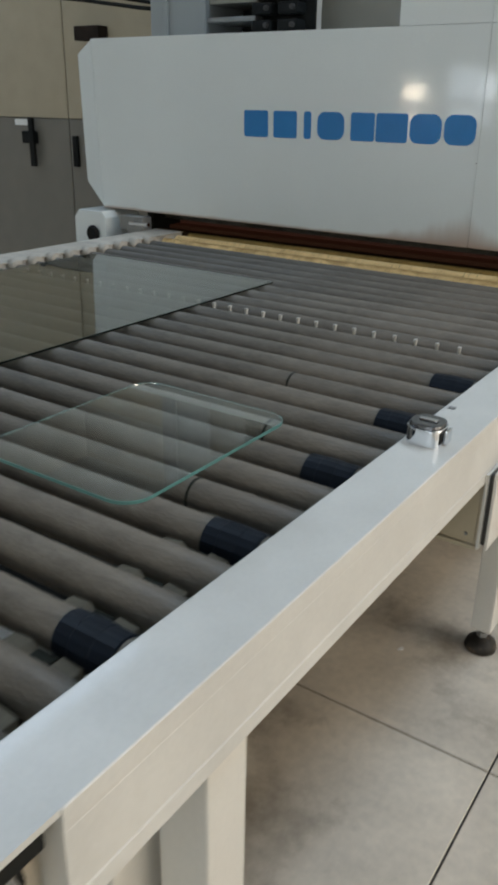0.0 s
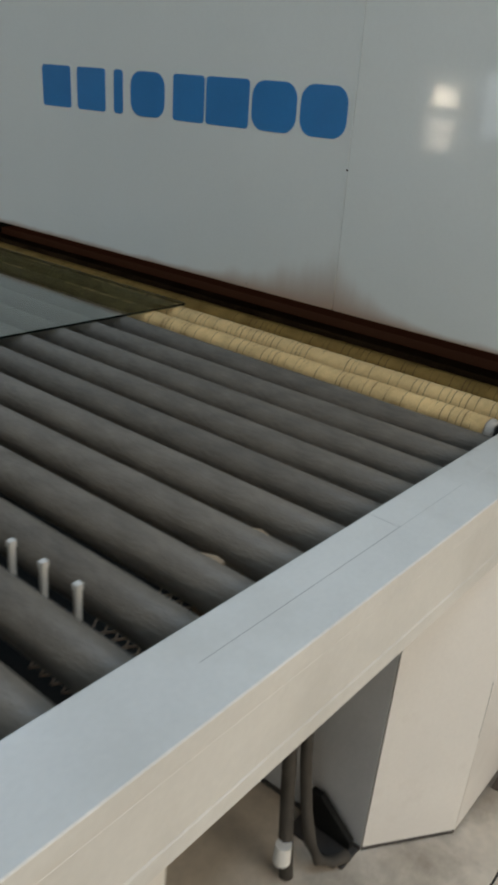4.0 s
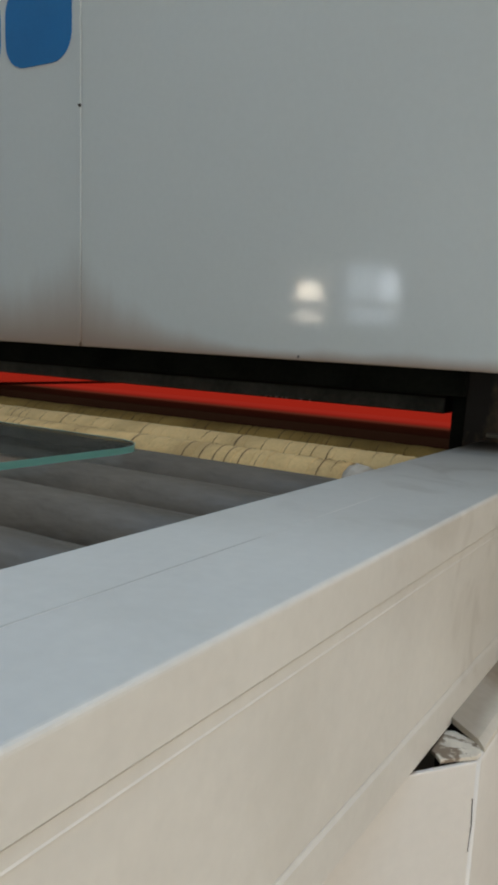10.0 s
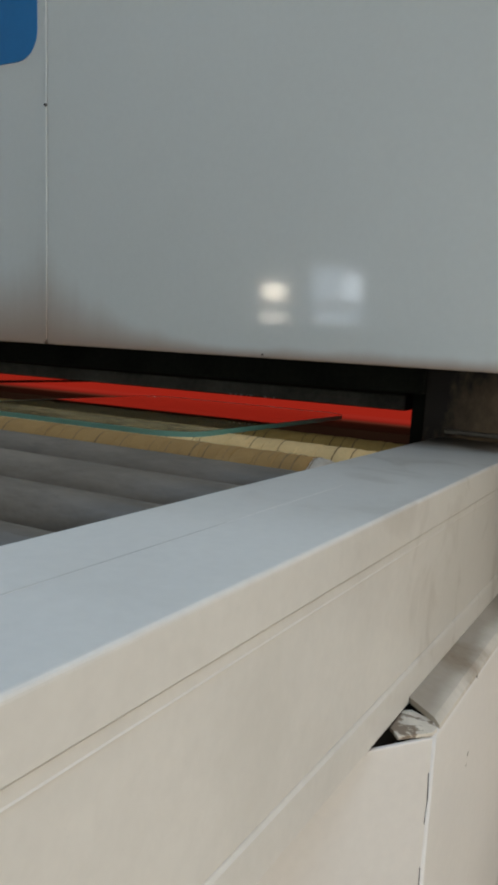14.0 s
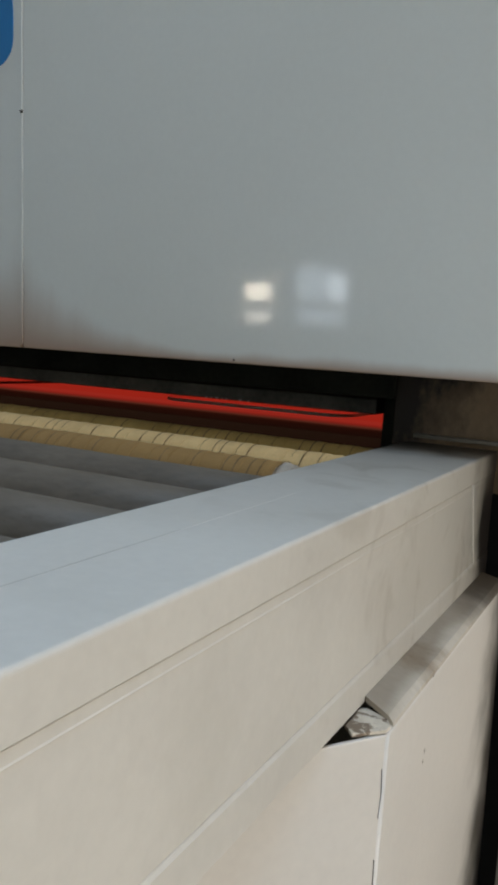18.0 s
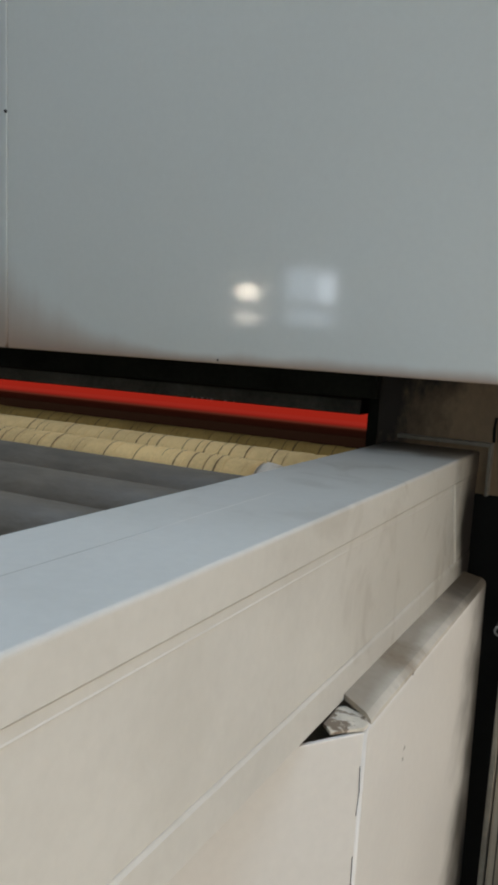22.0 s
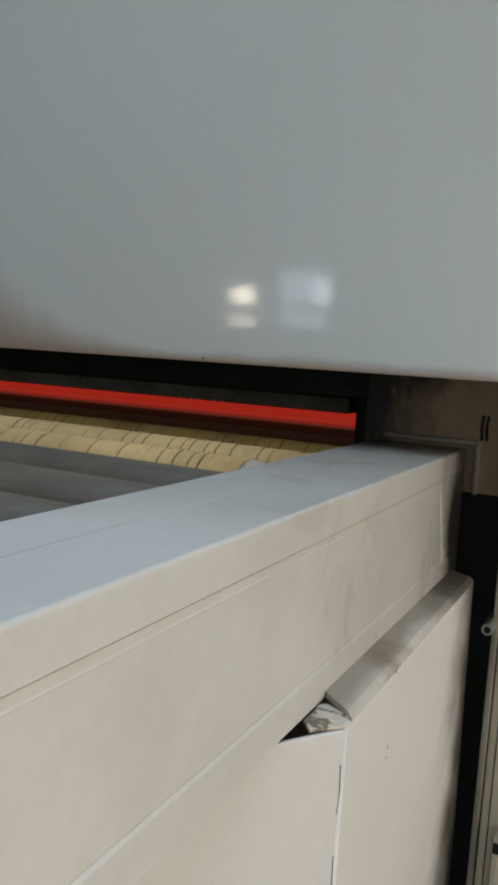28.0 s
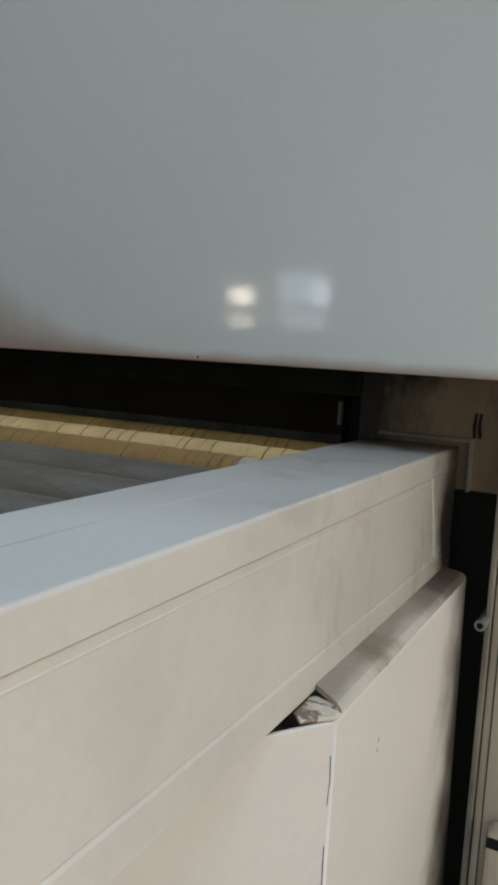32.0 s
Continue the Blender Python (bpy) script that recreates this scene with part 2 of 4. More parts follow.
def one_sided(m, angle, colour):
    """Adds a brown stain along one side of a roller."""
    nt = m.node_tree
    b = nt.nodes["Principled BSDF"]
    src = b.inputs["Base Color"].links[0].from_socket
    tc = nt.nodes.new("ShaderNodeTexCoord")
    dot = nt.nodes.new("ShaderNodeVectorMath")
    dot.operation = "DOT_PRODUCT"
    nt.links.new(tc.outputs["Object"], dot.inputs[0])
    dot.inputs[1].default_value = (0, math.cos(angle) / ROLL_R, math.sin(angle) / ROLL_R)
    nz = nt.nodes.new("ShaderNodeTexNoise")
    nz.inputs["Scale"].default_value, nz.inputs["Detail"].default_value = 16, 5
    nt.links.new(tc.outputs["Object"], nz.inputs["Vector"])
    add = nt.nodes.new("ShaderNodeMath")
    add.operation = "MULTIPLY_ADD"
    nt.links.new(nz.outputs["Fac"], add.inputs[0])
    add.inputs[1].default_value = 1.6
    nt.links.new(dot.outputs["Value"], add.inputs[2])
    rg = nt.nodes.new("ShaderNodeMapRange")
    rg.interpolation_type = "SMOOTHSTEP"
    rg.inputs["From Min"].default_value, rg.inputs["From Max"].default_value = 0.5, 1.35
    rg.inputs["To Max"].default_value = 0.85
    nt.links.new(add.outputs[0], rg.inputs["Value"])
    mix = nt.nodes.new("ShaderNodeMix")
    mix.data_type = "RGBA"
    nt.links.new(rg.outputs[0], mix.inputs["Factor"])
    nt.links.new(src, mix.inputs["A"])
    mix.inputs["B"].default_value = (*colour, 1)
    nt.links.new(mix.outputs["Result"], b.inputs["Base Color"])
    return m


STAIN_ANGLE = radians(128) + 1.336 / ROLL_R
CREAM = material("cream_paint", (0.63, 0.595, 0.535), 0.40, vary=0.06, scale=3, bump=0.05, coat=0.2, dirt=(0.47, 0.41, 0.32), dirt_at=0.62, soft=0.3)
RAIL = material("rail_paint", (0.59, 0.564, 0.515), 0.38, vary=0.07, scale=5, bump=0.05, coat=0.25, dirt=(0.50, 0.475, 0.42), dirt_at=0.54, soft=0.3)
end_darkened(RAIL, -0.60, 0.10, (0.36, 0.34, 0.295), 0.62)
blotched(RAIL, -0.62, 0.02, (0.24, 0.20, 0.15), 0.55)
# black end of the rail: soot and the hood's shade in one colour
end_darkened(RAIL, -0.01, 0.12, (0.014, 0.011, 0.009), 1.0)
SIDE = material("white_grey_paint", (0.69, 0.655, 0.61), 0.42, vary=0.05, scale=3, bump=0.04, coat=0.15, dirt=(0.52, 0.47, 0.40), dirt_at=0.62, soft=0.3)
# far end of the side paint fades out, painted shade along with soot
end_darkened(SIDE, -0.03, 0.13, (0.03, 0.024, 0.018), 0.96)
HOOD = sooted(material("hood_paint", (0.68, 0.715, 0.695), 0.35, vary=0.03, scale=1.5, bump=0.01, coat=0.8), -0.012, 0.50, 0.21, (0.30, 0.160, 0.085))
HOOD.node_tree.nodes["Principled BSDF"].inputs["Coat Roughness"].default_value = 0.056
HOOD_PLAIN = material("hood_side_paint", (0.68, 0.715, 0.695), 0.35, vary=0.03, scale=1.5, bump=0.01, coat=0.8)
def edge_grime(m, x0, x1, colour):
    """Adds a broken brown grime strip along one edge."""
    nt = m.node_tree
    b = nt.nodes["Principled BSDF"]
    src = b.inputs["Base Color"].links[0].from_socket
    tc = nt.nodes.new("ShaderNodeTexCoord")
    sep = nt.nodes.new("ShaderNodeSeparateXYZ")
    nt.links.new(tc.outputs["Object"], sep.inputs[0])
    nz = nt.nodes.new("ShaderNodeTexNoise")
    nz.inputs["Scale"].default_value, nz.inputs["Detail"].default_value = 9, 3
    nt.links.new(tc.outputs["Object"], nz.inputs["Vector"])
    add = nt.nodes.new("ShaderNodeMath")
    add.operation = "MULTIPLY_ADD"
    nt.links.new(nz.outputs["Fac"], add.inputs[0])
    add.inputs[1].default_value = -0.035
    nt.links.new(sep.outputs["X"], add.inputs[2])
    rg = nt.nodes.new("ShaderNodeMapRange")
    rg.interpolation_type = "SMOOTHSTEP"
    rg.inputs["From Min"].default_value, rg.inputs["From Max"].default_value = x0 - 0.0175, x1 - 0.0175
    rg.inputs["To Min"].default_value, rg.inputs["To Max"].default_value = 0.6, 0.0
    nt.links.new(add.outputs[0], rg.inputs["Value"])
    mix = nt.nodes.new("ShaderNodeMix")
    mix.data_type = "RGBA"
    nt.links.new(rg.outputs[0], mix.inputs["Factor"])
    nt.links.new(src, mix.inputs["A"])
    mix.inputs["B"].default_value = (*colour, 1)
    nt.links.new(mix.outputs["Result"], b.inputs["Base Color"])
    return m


BLUE = material("blue_film", (0.010, 0.175, 0.44), 0.35, vary=0.06, scale=8, bump=0.0)
STEEL = material("roller_sleeve_grey", (0.111, 0.097, 0.079), 0.68, vary=0.24, scale=26, fine=150, bump=0.6, dirt=(0.15, 0.13, 0.105), dirt_at=0.63, rand=0.14, stretch=(0.38, 1.0, 1.0), spec=0.3, soft=0.14)
STEEL.node_tree.nodes["Principled BSDF"].inputs["Sheen Weight"].default_value = 0.06
STEEL.node_tree.nodes["Principled BSDF"].inputs["Sheen Roughness"].default_value = 0.4
polished_end(STEEL, 0.42, 0.58, 0.43)
ROPE = material("aramid_tape", (0.68, 0.47, 0.22), 0.9, vary=0.14, scale=14, fine=260, bump=0.35, dirt=(0.40, 0.26, 0.11), dirt_at=0.56, spec=0.2, soft=0.3)
ROPE_STAINED = one_sided(material("stained_aramid_tape", (0.64, 0.435, 0.20), 0.9, vary=0.22, scale=14, fine=260, bump=0.35, dirt=(0.40, 0.25, 0.10), dirt_at=0.56, spec=0.2, soft=0.3), STAIN_ANGLE, (0.24, 0.135, 0.045))
# tape of the innermost roller, coloured darker for the shade under the hood
ROPE_SHADED = material("shaded_aramid_tape", (0.42, 0.28, 0.095), 0.9, vary=0.2, scale=10, fine=260, bump=0.35, dirt=(0.26, 0.16, 0.055), dirt_at=0.50, spec=0.2, soft=0.3)
ROPE_GAP = material("tape_seam", (0.17, 0.105, 0.045), 0.95, vary=0.4, scale=30)
TAPE = material("white_tape", (0.44, 0.385, 0.32), 0.8, vary=0.2, scale=40, bump=0.4, spec=0.2)
MESH = material("grimy_expanded_metal", (0.15, 0.105, 0.07), 0.7, vary=0.3, spec=0.3)
NAVY = material("navy_rubber", (0.005, 0.008, 0.013), 0.5, vary=0.4, scale=24, bump=0.3, spec=0.16, stretch=(0.2, 1.0, 1.0))
BLACK = material("black_steel", (0.009, 0.009, 0.008), 0.75, vary=0.3, scale=9, spec=0.18)
# near black to carry the enclosed throat's shade; also on clips and rings
MATTE_BLACK = material("matte_black_steel", (0.017, 0.018, 0.0135), 0.95, vary=0.4, scale=9, spec=0.15)
DARK_SHEET = material("dark_floor_sheet", (0.055, 0.038, 0.026), 0.6, vary=0.4, scale=14, dirt=(0.02, 0.015, 0.011), dirt_at=0.5)
DARK = material("dark_machine_steel", (0.035, 0.030, 0.026), 0.6, vary=0.35, scale=9, dirt=(0.05, 0.025, 0.013))
HOSE = material("dusty_hose", (0.055, 0.048, 0.040), 0.7, vary=0.25, scale=12, spec=0.3)
CHIPPED = material("chipped_cream_paint", (0.60, 0.54, 0.45), 0.6, vary=0.12, scale=60, bump=0.2, dirt=(0.20, 0.15, 0.105), dirt_at=0.50, soft=0.04)
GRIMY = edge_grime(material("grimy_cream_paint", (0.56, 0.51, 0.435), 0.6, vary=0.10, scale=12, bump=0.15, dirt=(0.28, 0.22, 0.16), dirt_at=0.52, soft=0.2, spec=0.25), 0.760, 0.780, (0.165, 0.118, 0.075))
# flange darkens at its far end, shade and soot mixed into the paint
end_darkened(GRIMY, -0.10, 0.04, (0.05, 0.038, 0.026), 0.9)
CHIP = material("bare_grey_chip", (0.20, 0.175, 0.14), 0.7, vary=0.2)
RUST = material("heat_browned_steel", (0.024, 0.017, 0.013), 0.85, vary=0.35, scale=6, dirt=(0.018, 0.012, 0.009), dirt_at=0.50, spec=0.12, soft=0.25)
SILL = material("scorched_sill", (0.095, 0.058, 0.034), 1.0, vary=0.3, scale=6, spec=0.0)
LIP = material("sooty_door_lip", (0.085, 0.078, 0.062), 0.7, vary=0.4, scale=8, spec=0.2)
LEDGE = material("dull_ledge", (0.22, 0.195, 0.155), 0.6, vary=0.3, scale=9)
BROWN = material("scorched_plate", (0.25, 0.170, 0.100), 0.55, vary=0.2, scale=4.5, dirt=(0.022, 0.015, 0.010), dirt_at=0.47, spec=0.3, soft=0.13, stretch=(1.0, 1.0, 0.6))
CHROME = material("chrome", (0.75, 0.77, 0.8), 0.08, metal=1.0, vary=0.05, bump=0.0)
# chrome darkened in colour to hold the dark reflection on the clamp's top
DARK_CHROME = material("chrome_dark_reflection", (0.22, 0.225, 0.24), 0.12, metal=1.0, vary=0.1, bump=0.0)
GREY = material("grey_steel", (0.26, 0.26, 0.25), 0.45, metal=0.5, vary=0.15)
WHITE = material("white_plastic", (0.74, 0.72, 0.68), 0.4, vary=0.06)
WOOD = material("pale_plywood", (0.36, 0.25, 0.155), 0.8, vary=0.2, scale=18, spec=0.2)
PAD = material("dusty_pad", (0.105, 0.09, 0.066), 0.85, vary=0.25, scale=18, spec=0.2)
PEG = material("grey_white_plastic", (0.50, 0.47, 0.42), 0.5, vary=0.08)
CAP = material("grimy_bearing_cap", (0.40, 0.355, 0.295), 0.5, vary=0.2, scale=14)
GREEN = material("green_button", (0.0, 0.56, 0.34), 0.25, vary=0.05)
RED = material("red_button", (0.50, 0.09, 0.06), 0.25, vary=0.05)
BEIGE = material("beige_enamel", (0.46, 0.385, 0.27), 0.35, vary=0.05, coat=0.2)
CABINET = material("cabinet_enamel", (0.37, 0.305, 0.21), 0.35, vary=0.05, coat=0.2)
# darker copy of the cabinet enamel, with shade put into the colour
CABINET_SHADED = material("shaded_cabinet_enamel", (0.165, 0.148, 0.12), 0.35, vary=0.06, coat=0.2)
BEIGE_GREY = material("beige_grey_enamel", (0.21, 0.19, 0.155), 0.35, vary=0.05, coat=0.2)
POST = material("grimy_tan_enamel", (0.46, 0.40, 0.31), 0.45, vary=0.12, scale=9, dirt=(0.16, 0.12, 0.08), dirt_at=0.58, soft=0.12)
PANEL = material("grey_inner_panel", (0.44, 0.43, 0.42), 0.45, vary=0.08)
FLOOR = material("stained_concrete", (0.58, 0.495, 0.395), 0.55, vary=0.20, scale=2.6, fine=38, bump=0.06, dirt=(0.19, 0.145, 0.105), dirt_at=0.52, soft=0.2, spec=0.4)
SEAM_PALE = material("pale_paint_seam", (0.545, 0.52, 0.475), 0.6, vary=0.2)
SEAM_SOFT = material("worn_paint_seam", (0.45, 0.43, 0.39), 0.6, vary=0.2)
SEAM_GREY = material("paint_seam", (0.30, 0.28, 0.25), 0.6, vary=0.2)
FILLER = material("dusty_joint_filler", (0.20, 0.16, 0.115), 0.9, vary=0.3)
FOOT = material("grimy_rubber_foot", (0.020, 0.016, 0.012), 0.55, vary=0.4, scale=30, bump=0.3, dirt=(0.11, 0.075, 0.05), dirt_at=0.52, spec=0.3)
JOINT = material("floor_joint", (0.05, 0.042, 0.035), 0.9, vary=0.3)
PLASTER = material("hall_wall", (0.55, 0.52, 0.47), 0.8, vary=0.08, scale=1.2)
ROOF = material("roof_sheet", (0.50, 0.52, 0.54), 0.6, vary=0.06, scale=1.0)
GLASS = glass("clear_float_glass", (0.93, 0.975, 0.955))
GLASS_COATED = glass("coated_float_glass", (0.80, 0.875, 0.845))
GLASS_COATED.node_tree.nodes["Principled BSDF"].inputs["IOR"].default_value = 1.85
EDGE = glass("green_glass_edge", (0.11, 0.31, 0.265), 0.4)
EDGE.node_tree.nodes["Principled BSDF"].inputs["Transmission Weight"].default_value = 0.35
EDGE_DARK = glass("dark_cut_glass_edge", (0.03, 0.07, 0.055), 0.2)
HOT = glowing("red_hot_lining", (1.0, 0.055, 0.03), 0.27)


def heating(name, y0, y1, slant, cold, hot):
    """A lining whose glow grows with its heat, deeper into the chamber."""
    m = glowing(name, (1.0, 0.055, 0.03), hot)
    nt = m.node_tree
    tc = nt.nodes.new("ShaderNodeTexCoord")
    sep = nt.nodes.new("ShaderNodeSeparateXYZ")
    nt.links.new(tc.outputs["Object"], sep.inputs[0])
    ma = nt.nodes.new("ShaderNodeMath")
    ma.operation = "MULTIPLY_ADD"
    nt.links.new(sep.outputs["X"], ma.inputs[0])
    ma.inputs[1].default_value = -slant
    nt.links.new(sep.outputs["Y"], ma.inputs[2])
    rg = nt.nodes.new("ShaderNodeMapRange")
    rg.interpolation_type = "SMOOTHSTEP"
    rg.inputs["From Min"].default_value, rg.inputs["From Max"].default_value = y0, y1
    rg.inputs["To Min"].default_value, rg.inputs["To Max"].default_value = cold, hot
    nt.nodes["Principled BSDF"].inputs["Base Color"].default_value = (0.085, 0.050, 0.030, 1)
    nt.links.new(ma.outputs[0], rg.inputs["Value"])
    nt.links.new(rg.outputs[0], nt.nodes["Principled BSDF"].inputs["Emission Strength"])
    tone = nt.nodes.new("ShaderNodeMapRange")
    tone.inputs["From Min"].default_value, tone.inputs["From Max"].default_value = cold, hot * 0.6
    nt.links.new(rg.outputs[0], tone.inputs["Value"])
    mix = nt.nodes.new("ShaderNodeMix")
    mix.data_type = "RGBA"
    nt.links.new(tone.outputs[0], mix.inputs["Factor"])
    mix.inputs["A"].default_value = (1.0, 0.34, 0.20, 1)
    mix.inputs["B"].default_value = (1.0, 0.07, 0.045, 1)
    nt.links.new(mix.outputs["Result"], nt.nodes["Principled BSDF"].inputs["Emission Color"])
    return m


BED = heating("heating_bed", 0.48, 0.65, 0.0, 0.007, 0.25)
DULL = glowing("dull_red_steel", (1.0, 0.34, 0.21), 0.015)
DAY = glowing("sunlit_pane", (1.0, 0.92, 0.76), 20.0)
DAY_DIM = glowing("shaded_pane", (1.0, 0.93, 0.82), 10.0)
DAY_COOL = glowing("cool_pane", (0.74, 0.85, 1.0), 9.0)
DAY_BLUE = glowing("sky_pane", (0.70, 0.82, 1.0), 4.2)
DAY_HAZE = glowing("frosted_warm_pane", (1.0, 0.93, 0.82), 1.2)
DAY_PALE = glowing("frosted_sky_pane", (0.76, 0.86, 1.0), 1.7)
SKY_PANE = glowing("roof_light_pane", (0.55, 0.75, 1.0), 1.2)

# ---- mesh helpers


def part(name, bm, mat, parent=None, label="", smooth=False):
    me = bpy.data.meshes.new(name)
    bm.normal_update()
    if smooth:
        for f in bm.faces:
            f.smooth = True
    bm.to_mesh(me)
    bm.free()
    me.materials.append(mat)
    ob = new(name, me)
    if parent:
        ob.parent = parent
    if label:
        ob["label"] = label
    return ob


def share(name, ob, parent, m):
    """Another object on the mesh of ob."""
    o = new(name, ob.data)
    o.parent = parent
    o.matrix_basis = m
    return o


def thing(name, at, label, category, group="", kind=""):
    ob = new(name)
    ob.location = at
    ob.empty_display_size = 0.1
    return tagged(ob, label, category, group, kind)


def box(x0, x1, y0, y1, z0, z1, bevel=0.0, bm=None, segments=2):
    b = bmesh.new()
    bmesh.ops.create_cube(b, size=1)
    bmesh.ops.transform(b, matrix=Matrix.Translation(((x0 + x1) / 2, (y0 + y1) / 2, (z0 + z1) / 2)) @ Matrix.Diagonal((x1 - x0, y1 - y0, z1 - z0, 1)), verts=b.verts)
    if bevel:
        bmesh.ops.bevel(b, geom=b.edges[:], offset=bevel, segments=segments, affect="EDGES", profile=0.6)
    return merge(bm, b)


def merge(bm, b):
    if bm is None:
        return b
    me = bpy.data.meshes.new("tmp")
    b.to_mesh(me)
    b.free()
    bm.from_mesh(me)
    bpy.data.meshes.remove(me)
    return bm


def prism(points, axis, a, c, bevel=0.0, bm=None):
    """A closed outline in the two axes other than axis, drawn out from a to c."""
    b = bmesh.new()
    lay = {"x": lambda u, w, t: (t, u, w), "y": lambda u, w, t: (u, t, w), "z": lambda u, w, t: (u, w, t)}[axis]
    v0 = [b.verts.new(lay(u, w, a)) for u, w in points]
    v1 = [b.verts.new(lay(u, w, c)) for u, w in points]
    n = len(points)
    b.faces.new(v0)
    b.faces.new(v1)
    for i in range(n):
        b.faces.new((v0[i], v0[(i + 1) % n], v1[(i + 1) % n], v1[i]))
    bmesh.ops.recalc_face_normals(b, faces=b.faces)
    if bevel:
        bmesh.ops.bevel(b, geom=b.edges[:], offset=bevel, segments=2, affect="EDGES", profile=0.6)
    return merge(bm, b)


def lathe(profile, seg=32, m=None, bm=None, caps=True):
    """A body turned about x from (x, radius) pairs."""
    b = bmesh.new()
    rings = []
    for x, r in profile:
        rings.append([b.verts.new((x, r * math.cos(2 * math.pi * i / seg), r * math.sin(2 * math.pi * i / seg))) for i in range(seg)])
    for p, q in zip(rings, rings[1:]):
        for i in range(seg):
            b.faces.new((p[i], p[(i + 1) % seg], q[(i + 1) % seg], q[i]))
    if caps:
        b.faces.new(rings[0])
        b.faces.new(rings[-1])
    bmesh.ops.recalc_face_normals(b, faces=b.faces)
    if m is not None:
        bmesh.ops.transform(b, matrix=m, verts=b.verts)
    return merge(bm, b)


def tube(points, r, seg=10, bm=None):
    b = bmesh.new()
    rings = []
    for i, p in enumerate(points):
        p = Vector(p)
        d = (Vector(points[min(i + 1, len(points) - 1)]) - Vector(points[max(i - 1, 0)])).normalized()
        s = d.orthogonal().normalized()
        u = d.cross(s)
        rings.append([b.verts.new(p + r * (math.cos(2 * math.pi * k / seg) * s + math.sin(2 * math.pi * k / seg) * u)) for k in range(seg)])
    for p, q in zip(rings, rings[1:]):
        # match the nearest vertex of the next ring
        off = min(range(seg), key=lambda o: (p[0].co - q[o].co).length)
        for k in range(seg):
            b.faces.new((p[k], p[(k + 1) % seg], q[(k + 1 + off) % seg], q[(k + off) % seg]))
    b.faces.new(rings[0])
    b.faces.new(rings[-1])
    bmesh.ops.recalc_face_normals(b, faces=b.faces)
    return merge(bm, b)


UP = Matrix.Rotation(-math.pi / 2, 4, "Y")      # turns the lathe's x axis to z


def leaned(bm):
    """Shifts a body that was built on the plane y = 0 onto the leaning hood plane."""
    for v in bm.verts:
        v.co.y += hood_y(v.co.z + HOOD_FOOT)
    return bm


# ---- the hall
X0, X1, Y0, Y1, ZC = -9.0, 7.0, -8.7, 6.0, 6.5
ground = tagged(part("floor", box(X0, X1, Y0, Y1, -0.2, -0.006), JOINT), "grey stained concrete floor slabs with dark saw-cut joints", "floor", kind="structure")
slab = None
xs = [X0, -4.1, -1.6, 0.9015, 3.4, X1]
ys = [Y0, -6.9, -4.4, -1.922, 0.6, 3.1, Y1]
for i in range(len(xs) - 1):
    for j in range(len(ys) - 1):
        part("slab", box(xs[i] + 0.003, xs[i + 1] - 0.003, ys[j] + 0.003, ys[j + 1] - 0.003, -0.05, 0.0, 0.002, segments=1), FLOOR, ground)
for yj in ys[1:-1]:
    part("joint_filler", box(X0, X1, yj - 0.0028, yj + 0.0028, -0.012, -0.0015), FILLER, ground)
tagged(part("wall_west", box(X0 - 0.2, X0, Y0 - 0.2, Y1 + 0.2, 0, ZC), PLASTER), "plain plastered hall wall", "wall", kind="structure")
tagged(part("wall_north", box(X0, X1, Y1, Y1 + 0.2, 0, ZC), PLASTER), "plain plastered hall wall", "wall", kind="structure")
# east wall, its unseen opening added for fill light
bm = box(X1, X1 + 0.2, Y0 - 0.2, -2.9, 0, ZC)
bm = box(X1, X1 + 0.2, 1.7, Y1 + 0.2, 0, ZC, bm=bm)
bm = box(X1, X1 + 0.2, -2.9, 1.7, 4.2, ZC, bm=bm)
tagged(part("wall_east", bm, PLASTER), "plain plastered hall wall with an opening added for fill light", "wall", kind="structure")
tagged(part("gate_daylight", box(X1 + 0.1, X1 + 0.15, -2.9, 1.7, 0, 4.2), glowing("east_fill_glow", (1.0, 0.92, 0.8), 0.9)), "glowing sheet added in the unseen east opening", "daylight", kind="structure")
# south wall with small panes
WIN = [(-4.44, -3.80, 0.44, 1.42, DAY_HAZE), (-4.30, -3.97, 1.02, 1.22, DAY), (-4.31, -3.96, 0.71, 0.83, DAY_DIM), (-4.30, -4.00, 0.50, 0.62, DAY_DIM),
       (-3.60, -2.80, 0.66, 1.50, DAY_PALE), (-3.54, -3.14, 1.04, 1.44, DAY_BLUE), (-3.10, -2.86, 1.02, 1.36, DAY_COOL), (-3.50, -2.90, 0.74, 0.88, DAY_BLUE)]
bm = box(X0, -4.50, Y0 - 0.2, Y0, 0, ZC)
bm = box(-2.65, 0.2, Y0 - 0.2, Y0, 0, ZC, bm=bm)
bm = box(5.2, X1, Y0 - 0.2, Y0, 0, ZC, bm=bm)
bm = box(0.2, 5.2, Y0 - 0.2, Y0, 4.2, ZC, bm=bm)
bm = box(-4.50, -2.65, Y0 - 0.2, Y0, 0, 0.38, bm=bm)
bm = box(-4.50, -2.65, Y0 - 0.2, Y0, 1.58, ZC, bm=bm)
tagged(part("wall_south", bm, PLASTER), "plain plastered hall wall with a window", "wall", kind="structure")
# glowing sheet added behind an unseen opening, as fill from the rear
tagged(part("rear_gate_daylight", box(0.2, 5.2, Y0 - 0.15, Y0 - 0.1, 0, 4.2), glowing("rear_fill_glow", (0.9, 0.95, 1.0), 0.22)), "glowing sheet added in the unseen rear opening", "daylight", kind="structure")
win = thing("window_1", (0, 0, 0), "dark-framed window with bright panes", "window", kind="structure")
